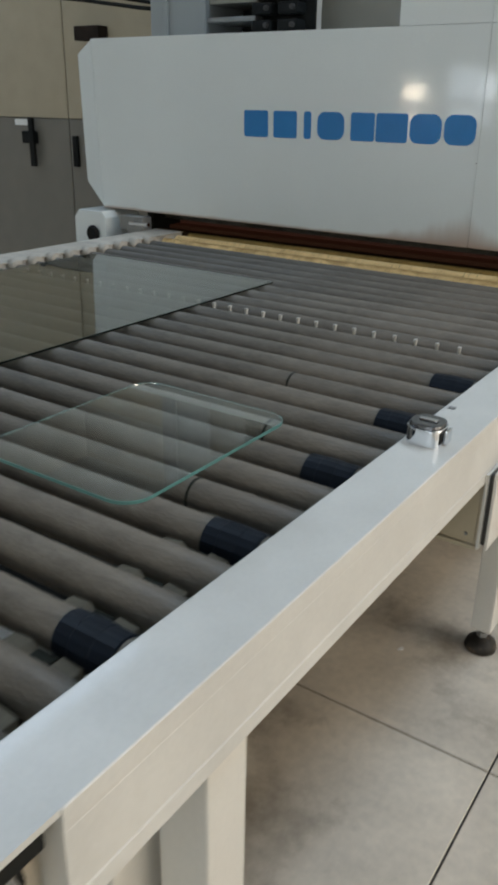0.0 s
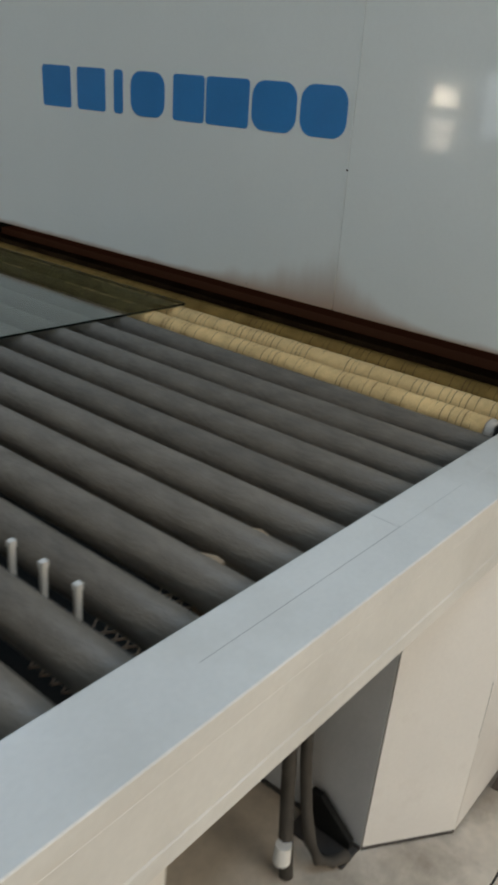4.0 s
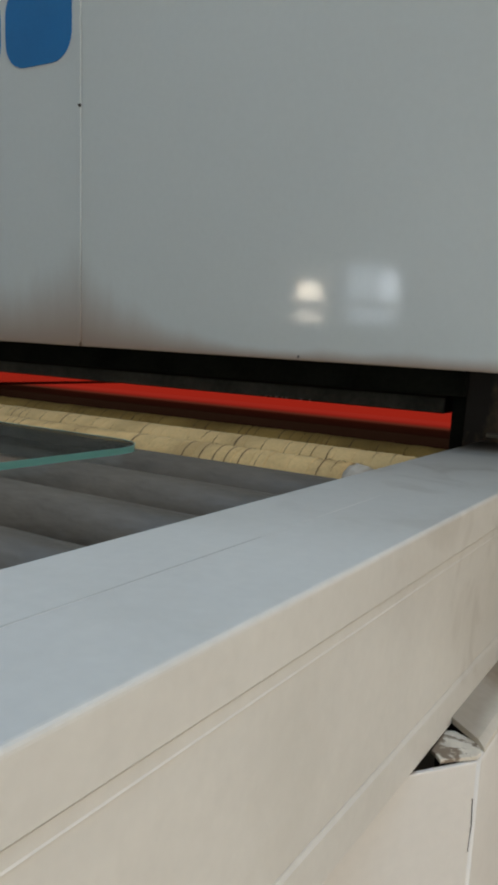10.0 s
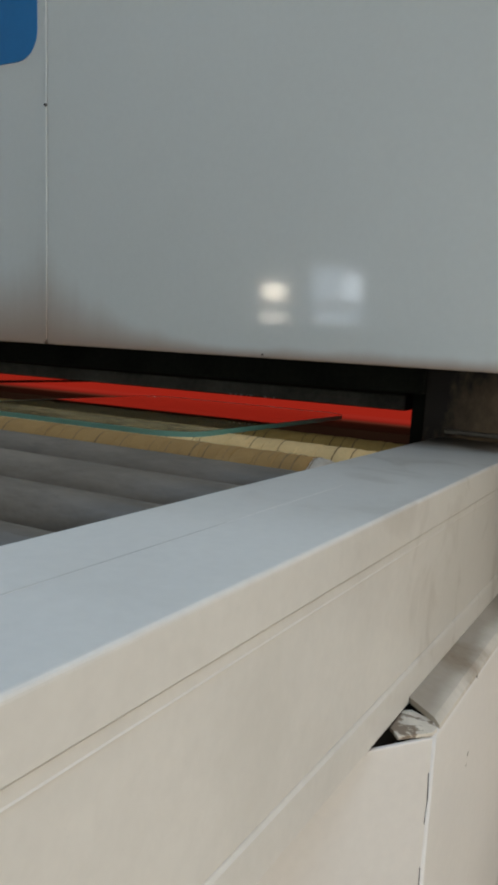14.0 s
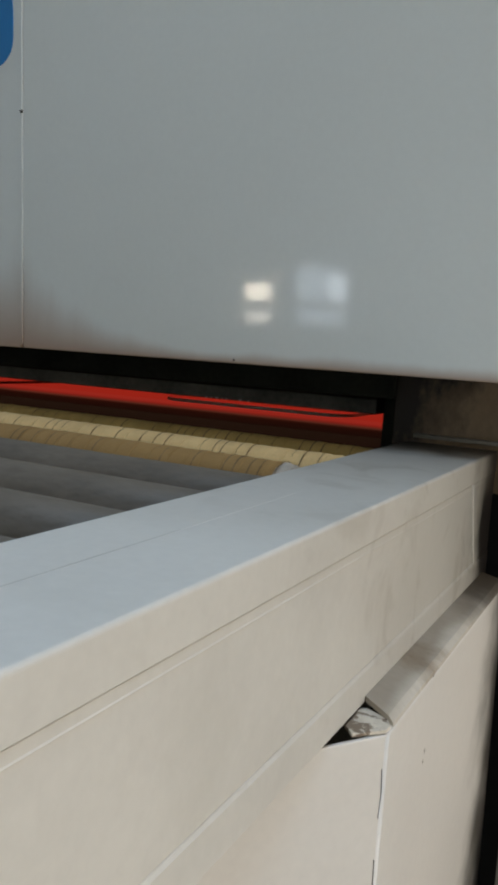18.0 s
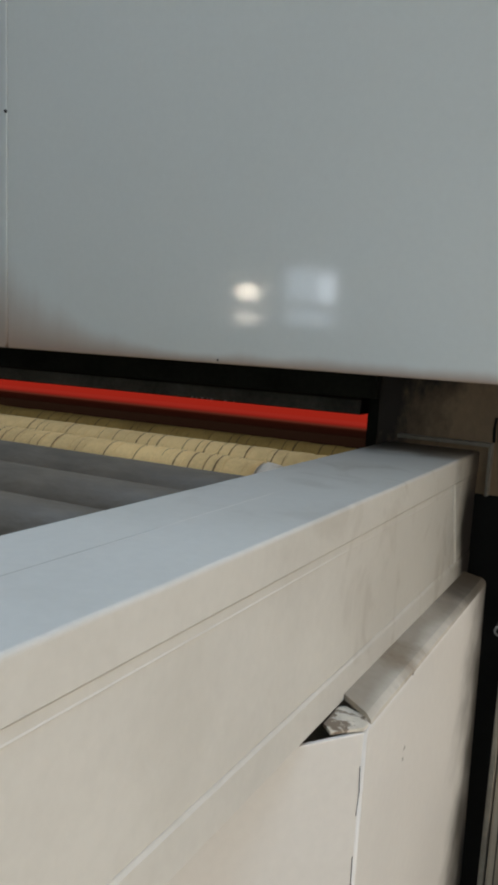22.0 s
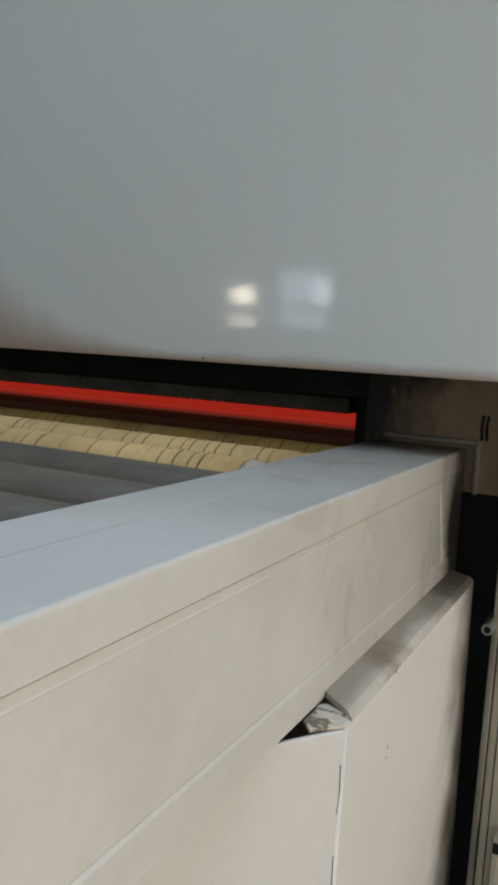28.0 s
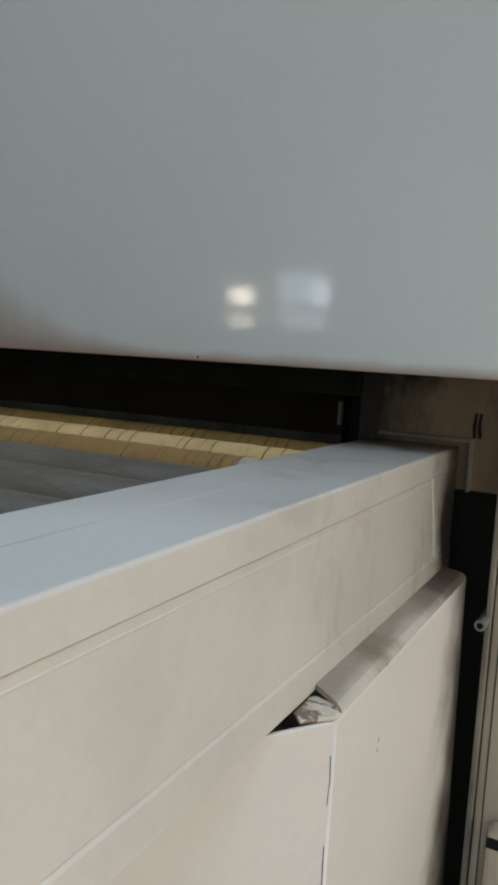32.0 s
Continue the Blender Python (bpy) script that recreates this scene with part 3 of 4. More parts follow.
bm = box(-4.50, -2.65, Y0 - 0.06, Y0 - 0.05, 0.38, 1.58)
part("window_frame", bm, DARK, win)
for wx0, wx1, wz0, wz1, wm in WIN:
    back_ = wm in (DAY_HAZE, DAY_PALE)
    part("frosted_pane" if back_ else "pane", box(wx0, wx1, Y0 - 0.048, Y0 - (0.040 if back_ else 0.03), wz0, wz1, 0.003), wm, win)
# roof
bm = None
cols = [X0 - 0.2, -5.9, -4.1, 1.3, 3.1, X1 + 0.2]
for i in range(0, 5, 2):
    bm = box(cols[i], cols[i + 1], Y0 - 0.2, Y1 + 0.2, ZC, ZC + 0.15, bm=bm)
for i in (1, 3):
    for a, c in ((Y0 - 0.2, -7.8), (-3.4, -2.2), (2.2, Y1 + 0.2)):
        bm = box(cols[i], cols[i + 1], a, c, ZC, ZC + 0.15, bm=bm)
tagged(part("ceiling", bm, ROOF), "pale sheet roof with roof lights", "ceiling", kind="structure")
for rx_, ry_ in ROOF_LIGHTS:
    tagged(part("roof_light", box(rx_ - 0.9, rx_ + 0.9, ry_ - 2.2, ry_ + 2.2, ZC + 0.05, ZC + 0.08), SKY_PANE), "translucent roof light pane", "roof light", "roof lights", "structure")

# ---- tempering furnace
furnace = thing("tempering_furnace", (0, 0, 0), "grey-white glass tempering furnace with a long hood and red-hot slot", "furnace")


def on_hood(name, x0, x1, z0, z1, mat, y0=0.0, y1=0.02, bevel=0.0018, label=""):
    """A sheet on the leaning hood; its own origin sits on the hood's foot line."""
    ob = part(name, leaned(box(x0, x1, y0, y1, z0 - HOOD_FOOT, z1 - HOOD_FOOT, bevel)), mat, furnace, label)
    ob.location = (0, 0, HOOD_FOOT)
    return ob


on_hood("hood_panel", -2.30, -0.0045, HOOD_FOOT, HOOD_TOP, HOOD, label="grey-white hood panel with brown heat stains along its foot")
on_hood("hood_panel", 0.0022, 1.16, HOOD_FOOT, HOOD_TOP, HOOD)
on_hood("seam_strip", -0.0042, 0.0010, HOOD_FOOT + 0.006, 2.6, HOOD, -0.0016, 0.012, 0.0008)
on_hood("upper_housing", -0.415, -0.0045, HOOD_TOP + 0.001, 2.62, HOOD_PLAIN)
on_hood("upper_housing", 0.0022, 1.16, HOOD_TOP + 0.001, 2.62, HOOD_PLAIN)
part("seam_screw", lathe([(0, 0.0028), (0.003, 0.002)], 12, Matrix.Translation((0.0, hood_y(1.417) - 0.001, 1.417)) @ Matrix.Rotation(-math.pi / 2, 4, "Z")), DARK, furnace)
for sx_, sz_ in ((0.401, 1.052), (-0.309, 1.060)):
    part("foot_screw", lathe([(0, 0.0016), (0.002, 0.0010)], 10, Matrix.Translation((sx_, hood_y(sz_) - 0.001, sz_)) @ Matrix.Rotation(-math.pi / 2, 4, "Z")), DARK, furnace)
# end of the hood, folded back a little with cut corners
bm = bmesh.new()
fr = [(-2.302, hood_y(1.05), 1.05), (-2.302, hood_y(1.965), 1.963)]
sd = [(-2.455, 0.022, 1.19), (-2.440, -0.012, 1.89)]
va = [bm.verts.new(q) for q in (fr[0], fr[1], sd[1], sd[0])]
bm.faces.new(va)
vh = [bm.verts.new((q.co.x - 0.01, 0.75, q.co.z)) for q in va]
for i in range(4):
    j = (i + 1) % 4
    bm.faces.new((va[i], va[j], vh[j], vh[i]))
bmesh.ops.recalc_face_normals(bm, faces=bm.faces)
bmesh.ops.bevel(bm, geom=bm.edges[:], offset=0.006, segments=2, affect="EDGES", profile=0.6)
part("hood_end", bm, HOOD_PLAIN, furnace)
part("hood_roof", box(-2.32, -0.42, 0.0, 0.75, 1.935, 1.955), HOOD_PLAIN, furnace)
part("hood_underside", box(-2.30, 1.16, 0.022, 0.24, 1.056, 1.075), MATTE_BLACK, furnace)
part("housing_side", box(-0.415, -0.40, -0.02, 0.75, 1.96, 2.6), HOOD_PLAIN, furnace)
# throat behind the hood, its shade put into the near-black colour
part("lintel", box(-2.1, 0.56, 0.24, 0.31, 1.004, 1.12, 0.004), MATTE_BLACK, furnace)
part("lintel", box(-2.1, 0.56, 0.37, 0.45, 0.995, 1.12, 0.004), MATTE_BLACK, furnace)
part("sill", box(-2.1, 0.56, 0.235, 0.308, 0.80, 0.914, 0.004), SILL, furnace, "dark scorched furnace sill")
part("jamb", box(0.512, 0.56, 0.345, 0.60, 0.80, 1.10, 0.003), MATTE_BLACK, furnace)
part("jamb", box(-2.14, -2.09, 0.21, 0.60, 0.80, 1.10, 0.003), MATTE_BLACK, furnace)
# black sheet added for the shadowed gap between cabinet and post
part("recess_panel", box(0.56, 0.86, 0.262, 0.28, 0.02, 0.871, 0.002), BLACK, furnace)
part("side_plate", box(0.56, 1.16, 0.255, 0.28, 0.872, 1.10, 0.002), BROWN, furnace, "brown scorched steel side plate")
part("lower_plate", box(0.865, 1.16, 0.257, 0.28, 0.60, 0.8415, 0.002), BROWN, furnace)
part("plate_ledge", box(0.60, 0.742, 0.236, 0.254, 0.947, 0.953, 0.001), LEDGE, furnace)
part("plate_ledge", box(0.7425, 0.7475, 0.236, 0.254, 0.872, 0.953, 0.001), LEDGE, furnace)
for wx_ in (0.7485, 0.7560):
    part("wire", tube([(wx_, 0.243, 0.992), (wx_ - 0.001, 0.240, 0.975), (wx_, 0.243, 0.955)], 0.0021), BLACK, furnace)
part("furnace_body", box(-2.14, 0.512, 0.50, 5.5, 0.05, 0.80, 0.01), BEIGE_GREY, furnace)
# red-hot chamber
part("entry_bed", box(-2.1, 0.511, 0.364, 0.70, 0.801, 0.925), BED, furnace, "roller bed glowing dull red at its entry")
bm = box(-2.1, 0.52, 0.701, 5.4, 0.918, 0.925)
bm = box(-2.1, 0.52, 0.51, 5.4, 1.12, 1.13, bm=bm)
bm = box(-2.12, -2.1, 0.51, 5.4, 0.932, 1.12, bm=bm)
bm = box(0.50, 0.52, 0.61, 5.4, 0.932, 1.12, bm=bm)
bm = box(-2.1, 0.5, 5.39, 5.4, 0.932, 1.12, bm=bm)
part("hot_chamber", bm, HOT, furnace, "glowing red furnace lining")
bm = box(-2.14, 0.56, 0.51, 5.5, 1.13, 1.9)
part("roof_block", bm, HOOD_PLAIN, furnace)
part("side_wall", box(0.562, 0.60, 0.29, 5.5, 0.05, 1.9, 0.004), HOOD_PLAIN, furnace)
part("side_wall", box(-2.19, -2.142, 0.60, 5.5, 0.05, 1.9, 0.004), HOOD_PLAIN, furnace)
part("back_wall", box(-2.14, 0.56, 5.502, 5.54, 0.05, 1.9, 0.004), HOOD_PLAIN, furnace)
part("housing_side", box(1.142, 1.16, 0.03, 0.75, 1.08, 2.6, 0.004), HOOD_PLAIN, furnace)
part("housing_roof", box(-0.40, 1.14, 0.03, 0.75, 2.585, 2.60, 0.003), HOOD_PLAIN, furnace)
part("housing_back", box(-0.40, 1.14, 0.735, 0.75, 1.91, 2.58, 0.003), HOOD_PLAIN, furnace)
for hx in (0.8, 2.0, 3.2, 4.4):
    part("roof_cover", box(-2.05, 0.5, hx + 0.2, hx + 1.25, 1.902, 1.93, 0.006), HOOD_PLAIN, furnace)
door = part("furnace_door", box(-2.08, 0.51, 0.318, 0.36, 0.0, 0.15, 0.004), RUST, furnace, "dark heat-browned sliding furnace door")
door.location = (0, 0, 0.951)
# small grey beads added for the dotted highlights along the door's lower edge
for sx_, sw_ in ((0.170, 0.004), (0.181, 0.003), (0.192, 0.006), (0.205, 0.003), (0.213, 0.005), (0.243, 0.005), (0.262, 0.003)):
    part("weld_bead", box(sx_, sx_ + sw_, 0.309, 0.3118, 0.001, 0.004, 0.0007, segments=1), GREY, door)
part("door_lip", box(-2.08, 0.51, 0.312, 0.3178, 0.001, 0.026, 0.002), LIP, door, "sooty grey lower lip")
part("bracket", box(0.503, 0.509, 0.306, 0.3178, 0.044, 0.084, 0.002), LEDGE, door)

inner_door = part("inner_door", box(-2.08, 0.505, 0.458, 0.488, 0.0, 0.16, 0.004), DULL, furnace, "inner furnace door glowing dull brown-red")
inner_door.location = (0, 0, 0.949)

# blue mark on the hood, plain blocks
MARK = [(-1.25, -1.09), (-1.07, -0.92), (-0.892, -0.838), (-0.815, -0.655), (-0.632, -0.495), (-0.50, -0.328), (-0.33, -0.165), (-0.165, -0.006)]
for i, (a, c) in enumerate(MARK):
    c -= 0.012
    r_ = 0.042 if i in (3, 6, 7) else 0.012
    pts = []
    for cx, cz, a0 in ((c - r_, 0.126 - r_, 0), (a + r_, 0.126 - r_, 90), (a + r_, r_, 180), (c - r_, r_, 270)):
        pts += [(cx + r_ * math.cos(radians(a0 + 15 * q)), 1.487 - HOOD_FOOT + cz + r_ * math.sin(radians(a0 + 15 * q))) for q in range(7)]
    ob = part("mark_block", leaned(prism(pts, "y", -0.0012, 0.0005)), BLUE, furnace, "blue block of the maker's mark")
    ob.location = (0, 0, HOOD_FOOT)

# ---- roller conveyor
conveyor = thing("roller_conveyor", (0, 0, 0), "cream-painted roller conveyor with grey rollers feeding the furnace", "conveyor")
SPLIT_Y, SEAM_X = -0.787, 0.676


def rail_outline():
    o, t, f = RAIL_OUT, RAIL_TOP, RAIL_FOOT
    pts = [(RAIL_IN, f + 0.03), (RAIL_IN, t - 0.003), (RAIL_IN + 0.001, t - 0.001), (RAIL_IN + 0.003, t)]
    pts += [(o - 0.003 + 0.003 * math.sin(radians(a)), t - 0.003 + 0.003 * math.cos(radians(a))) for a in (0, 22, 45, 67, 90)]
    pts += [(o, 0.9203), (o - 0.0022, 0.9200), (o - 0.0022, 0.9194), (o - 0.0010, 0.9189), (o - 0.0010, 0.9128), (o - 0.0006, 0.9120), (o - 0.0007, 0.9113), (o - 0.0012, 0.9109)]
    pts += [(o - 0.0012, 0.8104), (o - 0.0019, 0.8100), (o - 0.0019, 0.8094), (o - 0.0011, 0.8089), (o, 0.8062), (o, f + 0.003), (o - 0.003, f), (o - 0.05, f), (o - 0.05, f + 0.03)]
    return pts


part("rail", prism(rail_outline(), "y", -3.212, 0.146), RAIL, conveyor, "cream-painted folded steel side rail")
part("end_weld", prism([(0.000, 0.9205), (0.006, 0.9205), (0.054, 0.8100), (0.047, 0.8100)], "x", RAIL_OUT - 0.0020, RAIL_OUT + 0.0005, 0.0006), SEAM_SOFT, conveyor, "slanting weld seam near the rail's hot end")
part("cover_joint", box(SEAM_X - 0.0006, SEAM_X + 0.0006, -1.26, -0.7846, RAIL_TOP - 0.001, RAIL_TOP + 0.00012), SEAM_GREY, conveyor)
part("cover_joint", box(RAIL_IN + 0.001, SEAM_X - 0.0007, SPLIT_Y - 0.0004, SPLIT_Y + 0.0004, RAIL_TOP - 0.001, RAIL_TOP + 0.00012), SEAM_GREY, conveyor)
part("cover_joint", box(SEAM_X - 0.0005, SEAM_X + 0.0005, -0.7845, -0.55, RAIL_TOP - 0.001, RAIL_TOP + 0.00012), SEAM_SOFT, conveyor)
part("cover_joint", box(SEAM_X - 0.0003, SEAM_X + 0.0003, -0.5495, -0.36, RAIL_TOP - 0.001, RAIL_TOP + 0.0001), SEAM_PALE, conveyor)
part("stop_pin", lathe([(0.80, 0.012), (0.948, 0.012), (0.952, 0.009)], 12, Matrix.Translation((-1.718, -1.066, 0)) @ UP), DARK, conveyor, "dark stop pin on the far rail")
# far rail with bearing caps
part("rail_cover", box(-1.92, -1.725, -3.50, 0.05, RAIL_TOP - 0.006, RAIL_TOP, 0.002), CAP, conveyor)
part("rail_side", box(-1.92, -1.735, -3.50, 0.05, RAIL_FOOT, RAIL_TOP - 0.0062, 0.002), CREAM, conveyor)


def cylinder_part(name, x0, x1, r, mat, parent, label="", ridge=0.0, step=0.025):
    if ridge:
        prof, x = [(x0, r * 0.8), (x0 + 0.001, r)], x0 + 0.002
        rnd = random.Random(5)
        while x < x1 - step * 1.5:
            w = step * rnd.uniform(0.75, 1.25)
            d = rnd.uniform(-0.0005, 0.0005)
            prof += [(x, r + d), (x + 0.0008, r + d), (x + w * 0.5, r + d + 0.0002), (x + w - 0.0030, r + d), (x + w - 0.0020, r + d), (x + w - 0.0013, r - ridge), (x + w - 0.0007, r - ridge)]
            x += w
        prof += [(x1 - 0.001, r), (x1, r * 0.8)]
    else:
        prof = [(x0, r * 0.85), (x0 + 0.002, r), (x1 - 0.002, r), (x1, r * 0.85)]
    return part(name, lathe(prof, 40), mat, parent, label, smooth=True)


def tape_seams(k):
    """Thin dark arcs where the windings of the tape meet."""
    rnd = random.Random(40 + k)
    b = bmesh.new()
    x = -1.69
    while x < 0.545:
        x += rnd.uniform(0.013, 0.025)
        if rnd.random() < (0.35 if k == 0 else 0.08):
            continue
        a0, span = rnd.uniform(0, 6.28), rnd.uniform(3.0, 6.2)
        w, tilt = rnd.uniform(0.0006, 0.0013), rnd.uniform(0.001, 0.005)
        ring = []
        n = 22
        for i in range(n + 1):
            a = a0 + span * i / n
            ww = w * min(1.0, 0.25 + 2.5 * min(i, n - i) / n)
            for s in (-1, 1):
                ring.append(b.verts.new((x + tilt * i / n + s * ww, (ROLL_R + 0.0008) * math.cos(a), (ROLL_R + 0.0008) * math.sin(a))))
        for i in range(n):
            b.faces.new((ring[2 * i], ring[2 * i + 1], ring[2 * i + 3], ring[2 * i + 2]))
    return b


def sleeve(k):
    """A rubber strip wound round the roller, with uneven facets."""
    rnd = random.Random(70 + k)
    seg = 18
    bumps = [rnd.uniform(-0.0012, 0.0015) for _ in range(seg)]
    b = bmesh.new()
    rings = []
    for x, r in ((0.485, 0.0008), (0.488, 0.004), (0.520, 0.005), (0.523, 0.0062), (0.560, 0.0058), (0.563, 0.0048), (0.598, 0.0045), (0.601, 0.0008)):
        dx = rnd.uniform(-0.001, 0.001)
        rings.append([b.verts.new((x + dx + bumps[i], (ROLL_R + r + bumps[i]) * math.cos(2 * math.pi * i / seg), (ROLL_R + r + bumps[i]) * math.sin(2 * math.pi * i / seg))) for i in range(seg)])
    for p, q in zip(rings, rings[1:]):
        for i in range(seg):
            b.faces.new((p[i], p[(i + 1) % seg], q[(i + 1) % seg], q[i]))
    bmesh.ops.recalc_face_normals(b, faces=b.faces)
    return b


rollers = []
centre_z = ROLL_TOP - ROLL_R
first = None
LAST = 28
for k in range(-2, LAST):
    y = FIRST_Y - k * PITCH
    if k <= 0:
        cloth = {0: ROPE_STAINED, -1: ROPE, -2: ROPE_SHADED}[k]
        r = cylinder_part("roller", -1.70, 0.556 if k == 0 else 0.585, ROLL_R, cloth, conveyor, "roller wound with yellow aramid tape", 0.0009, 0.024)
        part("end_tape", lathe([(0.5565, ROLL_R - 0.004), (0.557, ROLL_R - 0.0004), (0.562, ROLL_R), (0.569, ROLL_R - 0.0012), (0.574, ROLL_R - 0.0025), (0.576, ROLL_R - 0.008)] if k == 0 else [(0.586, ROLL_R - 0.006), (0.587, ROLL_R - 0.002), (0.60, ROLL_R - 0.002), (0.602, ROLL_R - 0.01)], 32), TAPE if k == 0 else BLACK, r, smooth=True)
        if k == 0:
            rnd = random.Random(3)
            for v in r.children[0].data.vertices:
                v.co.x += rnd.uniform(-0.003, 0.003)
                v.co.y *= rnd.uniform(0.97, 1.01)
                v.co.z *= rnd.uniform(0.97, 1.01)
        part("journal", lathe([(0.579, 0.026), (0.66, 0.026)], 20), BLACK, r, smooth=True)
        seams = part("tape_seams", tape_seams(k), ROPE_GAP, r)
        seams["kind"] = "stuff"
    elif first is None:
        first = r = cylinder_part("roller", ROLL_LEFT, ROLL_RIGHT, ROLL_R, STEEL, conveyor)
    else:
        r = share("roller", first, conveyor, Matrix.Identity(4))
    r.location = (0, y, centre_z)
    rollers.append(r)
    if k >= 12 and k % 3 == 0:
        part("rubber_sleeve", sleeve(k), NAVY, r, "dark navy rubber sleeve")
ring = None
for k, x_ in ((14, 0.158), (17, 0.31), (20, 0.36), (23, 0.05)):
    r = rollers[k + 2]
    if ring is None:
        ring = part("wear_ring", lathe([(-0.004, ROLL_R - 0.001), (-0.003, ROLL_R + 0.0008), (0.003, ROLL_R + 0.0010), (0.004, ROLL_R - 0.001)], 32), MATTE_BLACK, r, "dark worn ring", smooth=True)
        ring.matrix_basis = Matrix.Translation((x_, 0, 0))
    else:
        share("wear_ring", ring, r, Matrix.Translation((x_, 0, 0)))
cap = None
for k in range(1, LAST):
    m = Matrix.Translation((0, FIRST_Y - k * PITCH, 0.928))
    if cap is None:
        cap = part("bearing_cap", lathe([(-1.738, 0.036), (-1.69, 0.036), (-1.685, 0.030)], 20), CAP, conveyor, smooth=True)
        cap.matrix_basis = m
    else:
        share("bearing_cap", cap, conveyor, m)
# pegs in one gap
peg = None
for i in range(28):
    m = Matrix.Translation((0.448 - 0.0745 * i, PEG_Y, 0))
    if peg is None:
        bm = box(-0.0038, 0.0038, -0.005, 0.005, 0.88, 0.938, 0.001)
        bm = box(-0.0055, 0.0055, -0.006, 0.006, 0.934, 0.945, 0.0015, bm=bm)
        peg = part("peg", bm, PEG, conveyor, "small white plastic peg")
        peg.matrix_basis = m
    else:
        share("peg", peg, conveyor, m)
part("peg_bar", box(-1.7, 0.6, PEG_Y - 0.008, PEG_Y + 0.008, 0.86, 0.88), DARK, conveyor)
# legs
for ly in (-1.415, -2.90):
    for lx in (0.700, -1.83):
        leg = part("leg", box(lx - (0.062 if ly == -2.90 and lx > 0 else 0.030), lx + 0.036, ly - 0.045, ly + 0.055, 0.090, RAIL_FOOT + 0.001, 0.006), CREAM, conveyor)
        part("levelling_foot", lathe([(0.0, 0.050), (0.010, 0.052), (0.030, 0.046), (0.045, 0.024), (0.05, 0.012), (0.10, 0.012)], 24, Matrix.Translation((lx, ly, 0)) @ UP), FOOT, leg, "grimy black levelling foot", smooth=True)
        part("nut", lathe([(0.048, 0.017), (0.050, 0.019), (0.062, 0.019), (0.064, 0.017)], 6, Matrix.Translation((lx, ly, 0)) @ UP), GREY, leg)
    part("cross_beam", box(-1.785, 0.655, ly - 0.03, ly + 0.03, 0.68, RAIL_FOOT - 0.005, 0.004), CREAM, conveyor)
part("end_beam", box(-1.734, 0.689, -3.49, -3.44, 0.79, 0.90, 0.004), CREAM, conveyor)
part("cable_duct", box(0.50, 0.618, -3.03, -2.80, 0.30, 0.578, 0.006), CREAM, conveyor, "cream cable duct beside the leg")
part("duct_leg", box(0.54, 0.58, -2.94, -2.88, 0.0, 0.2995, 0.003), CREAM, conveyor)
# pads and mesh tray between the rollers
for k, px in ((5, 0.46), (6, 0.46), (7, 0.465)):
    y = FIRST_Y - (k + 0.5) * PITCH
    part("pad", prism([(px - 0.030, 0.868), (px + 0.036, 0.880), (px + 0.036, 0.898), (px + 0.020, 0.902), (px - 0.030, 0.888)], "y", y - 0.016, y + 0.016, 0.002), WOOD, conveyor, "pale plywood pad")
    part("pad_post", prism([(px + 0.002, 0.870), (px + 0.0355, 0.877), (px + 0.0355, 0.611), (px + 0.002, 0.611)], "y", y - 0.0155, y + 0.0155, 0.001), WOOD, conveyor)
    part("pad_clip", box(px - 0.058, px - 0.032, y - 0.014, y + 0.014, 0.850, 0.892, 0.003), MATTE_BLACK, conveyor)
for k in range(17, 26):
    y = FIRST_Y - (k + 0.5) * PITCH
    part("pad", prism([(0.408, 0.850), (0.466, 0.850), (0.466, 0.894), (0.452, 0.904), (0.413, 0.901), (0.408, 0.894)], "y", y - 0.017, y + 0.017, 0.003), PAD, conveyor, "dusty grey-tan pad")
    part("pad", prism([(0.512, 0.850), (0.560, 0.850), (0.558, 0.900), (0.517, 0.904)], "y", y - 0.016, y + 0.016, 0.003), PAD, conveyor, "dusty grey-tan pad")
    part("pad_clip", box(0.468, 0.509, y - 0.015, y + 0.015, 0.850, 0.898, 0.003), MATTE_BLACK, conveyor)
bm = None
verts, faces = [], []
for a in range(9):
    for s_ in (1, -1):
        for c in range(22):
            x_, y_ = 0.40 + a * 0.024, -1.30 + c * 0.036
            p0, p1 = Vector((x_, y_, 0.80)), Vector((x_ + s_ * 0.024, y_ + 0.036, 0.80))
            n_ = len(verts)
            w_ = Vector((0.0018, 0, 0))
            h_2 = Vector((0, 0, 0.003))
            verts += [p0 - w_, p0 + w_, p1 + w_, p1 - w_, p0 - w_ + h_2, p0 + w_ + h_2, p1 + w_ + h_2, p1 - w_ + h_2]
            faces += [[n_ + q for q in f] for f in ((0, 1, 2, 3), (4, 5, 6, 7), (0, 1, 5, 4), (1, 2, 6, 5), (2, 3, 7, 6), (3, 0, 4, 7))]
me = bpy.data.meshes.new("mesh_tray")
me.from_pydata(verts, [], faces)
me.materials.append(MESH)
tray = new("mesh_tray", me)
tray.parent = conveyor
tray["kind"] = "stuff"
# unseen black sheet added under the rollers to keep their gaps dark
part("drip_tray", box(-1.70, 0.60, -3.4, 0.1, 0.60, 0.61), BLACK, conveyor)
# folded side cover under the rail next to the furnace
cover = thing("side_cabinet", (0, 0, 0), "cream-painted steel side cabinet with chipped top edge below the rail", "cabinet")
A_, B_ = Vector((0.640, -0.585)), Vector((0.778, -0.388))
n_ = Vector((B_ - A_).orthogonal()).normalized() * 0.004
n_ = n_ if n_.x < 0 else -n_
E_ = B_ - (B_ - A_) * 0.005
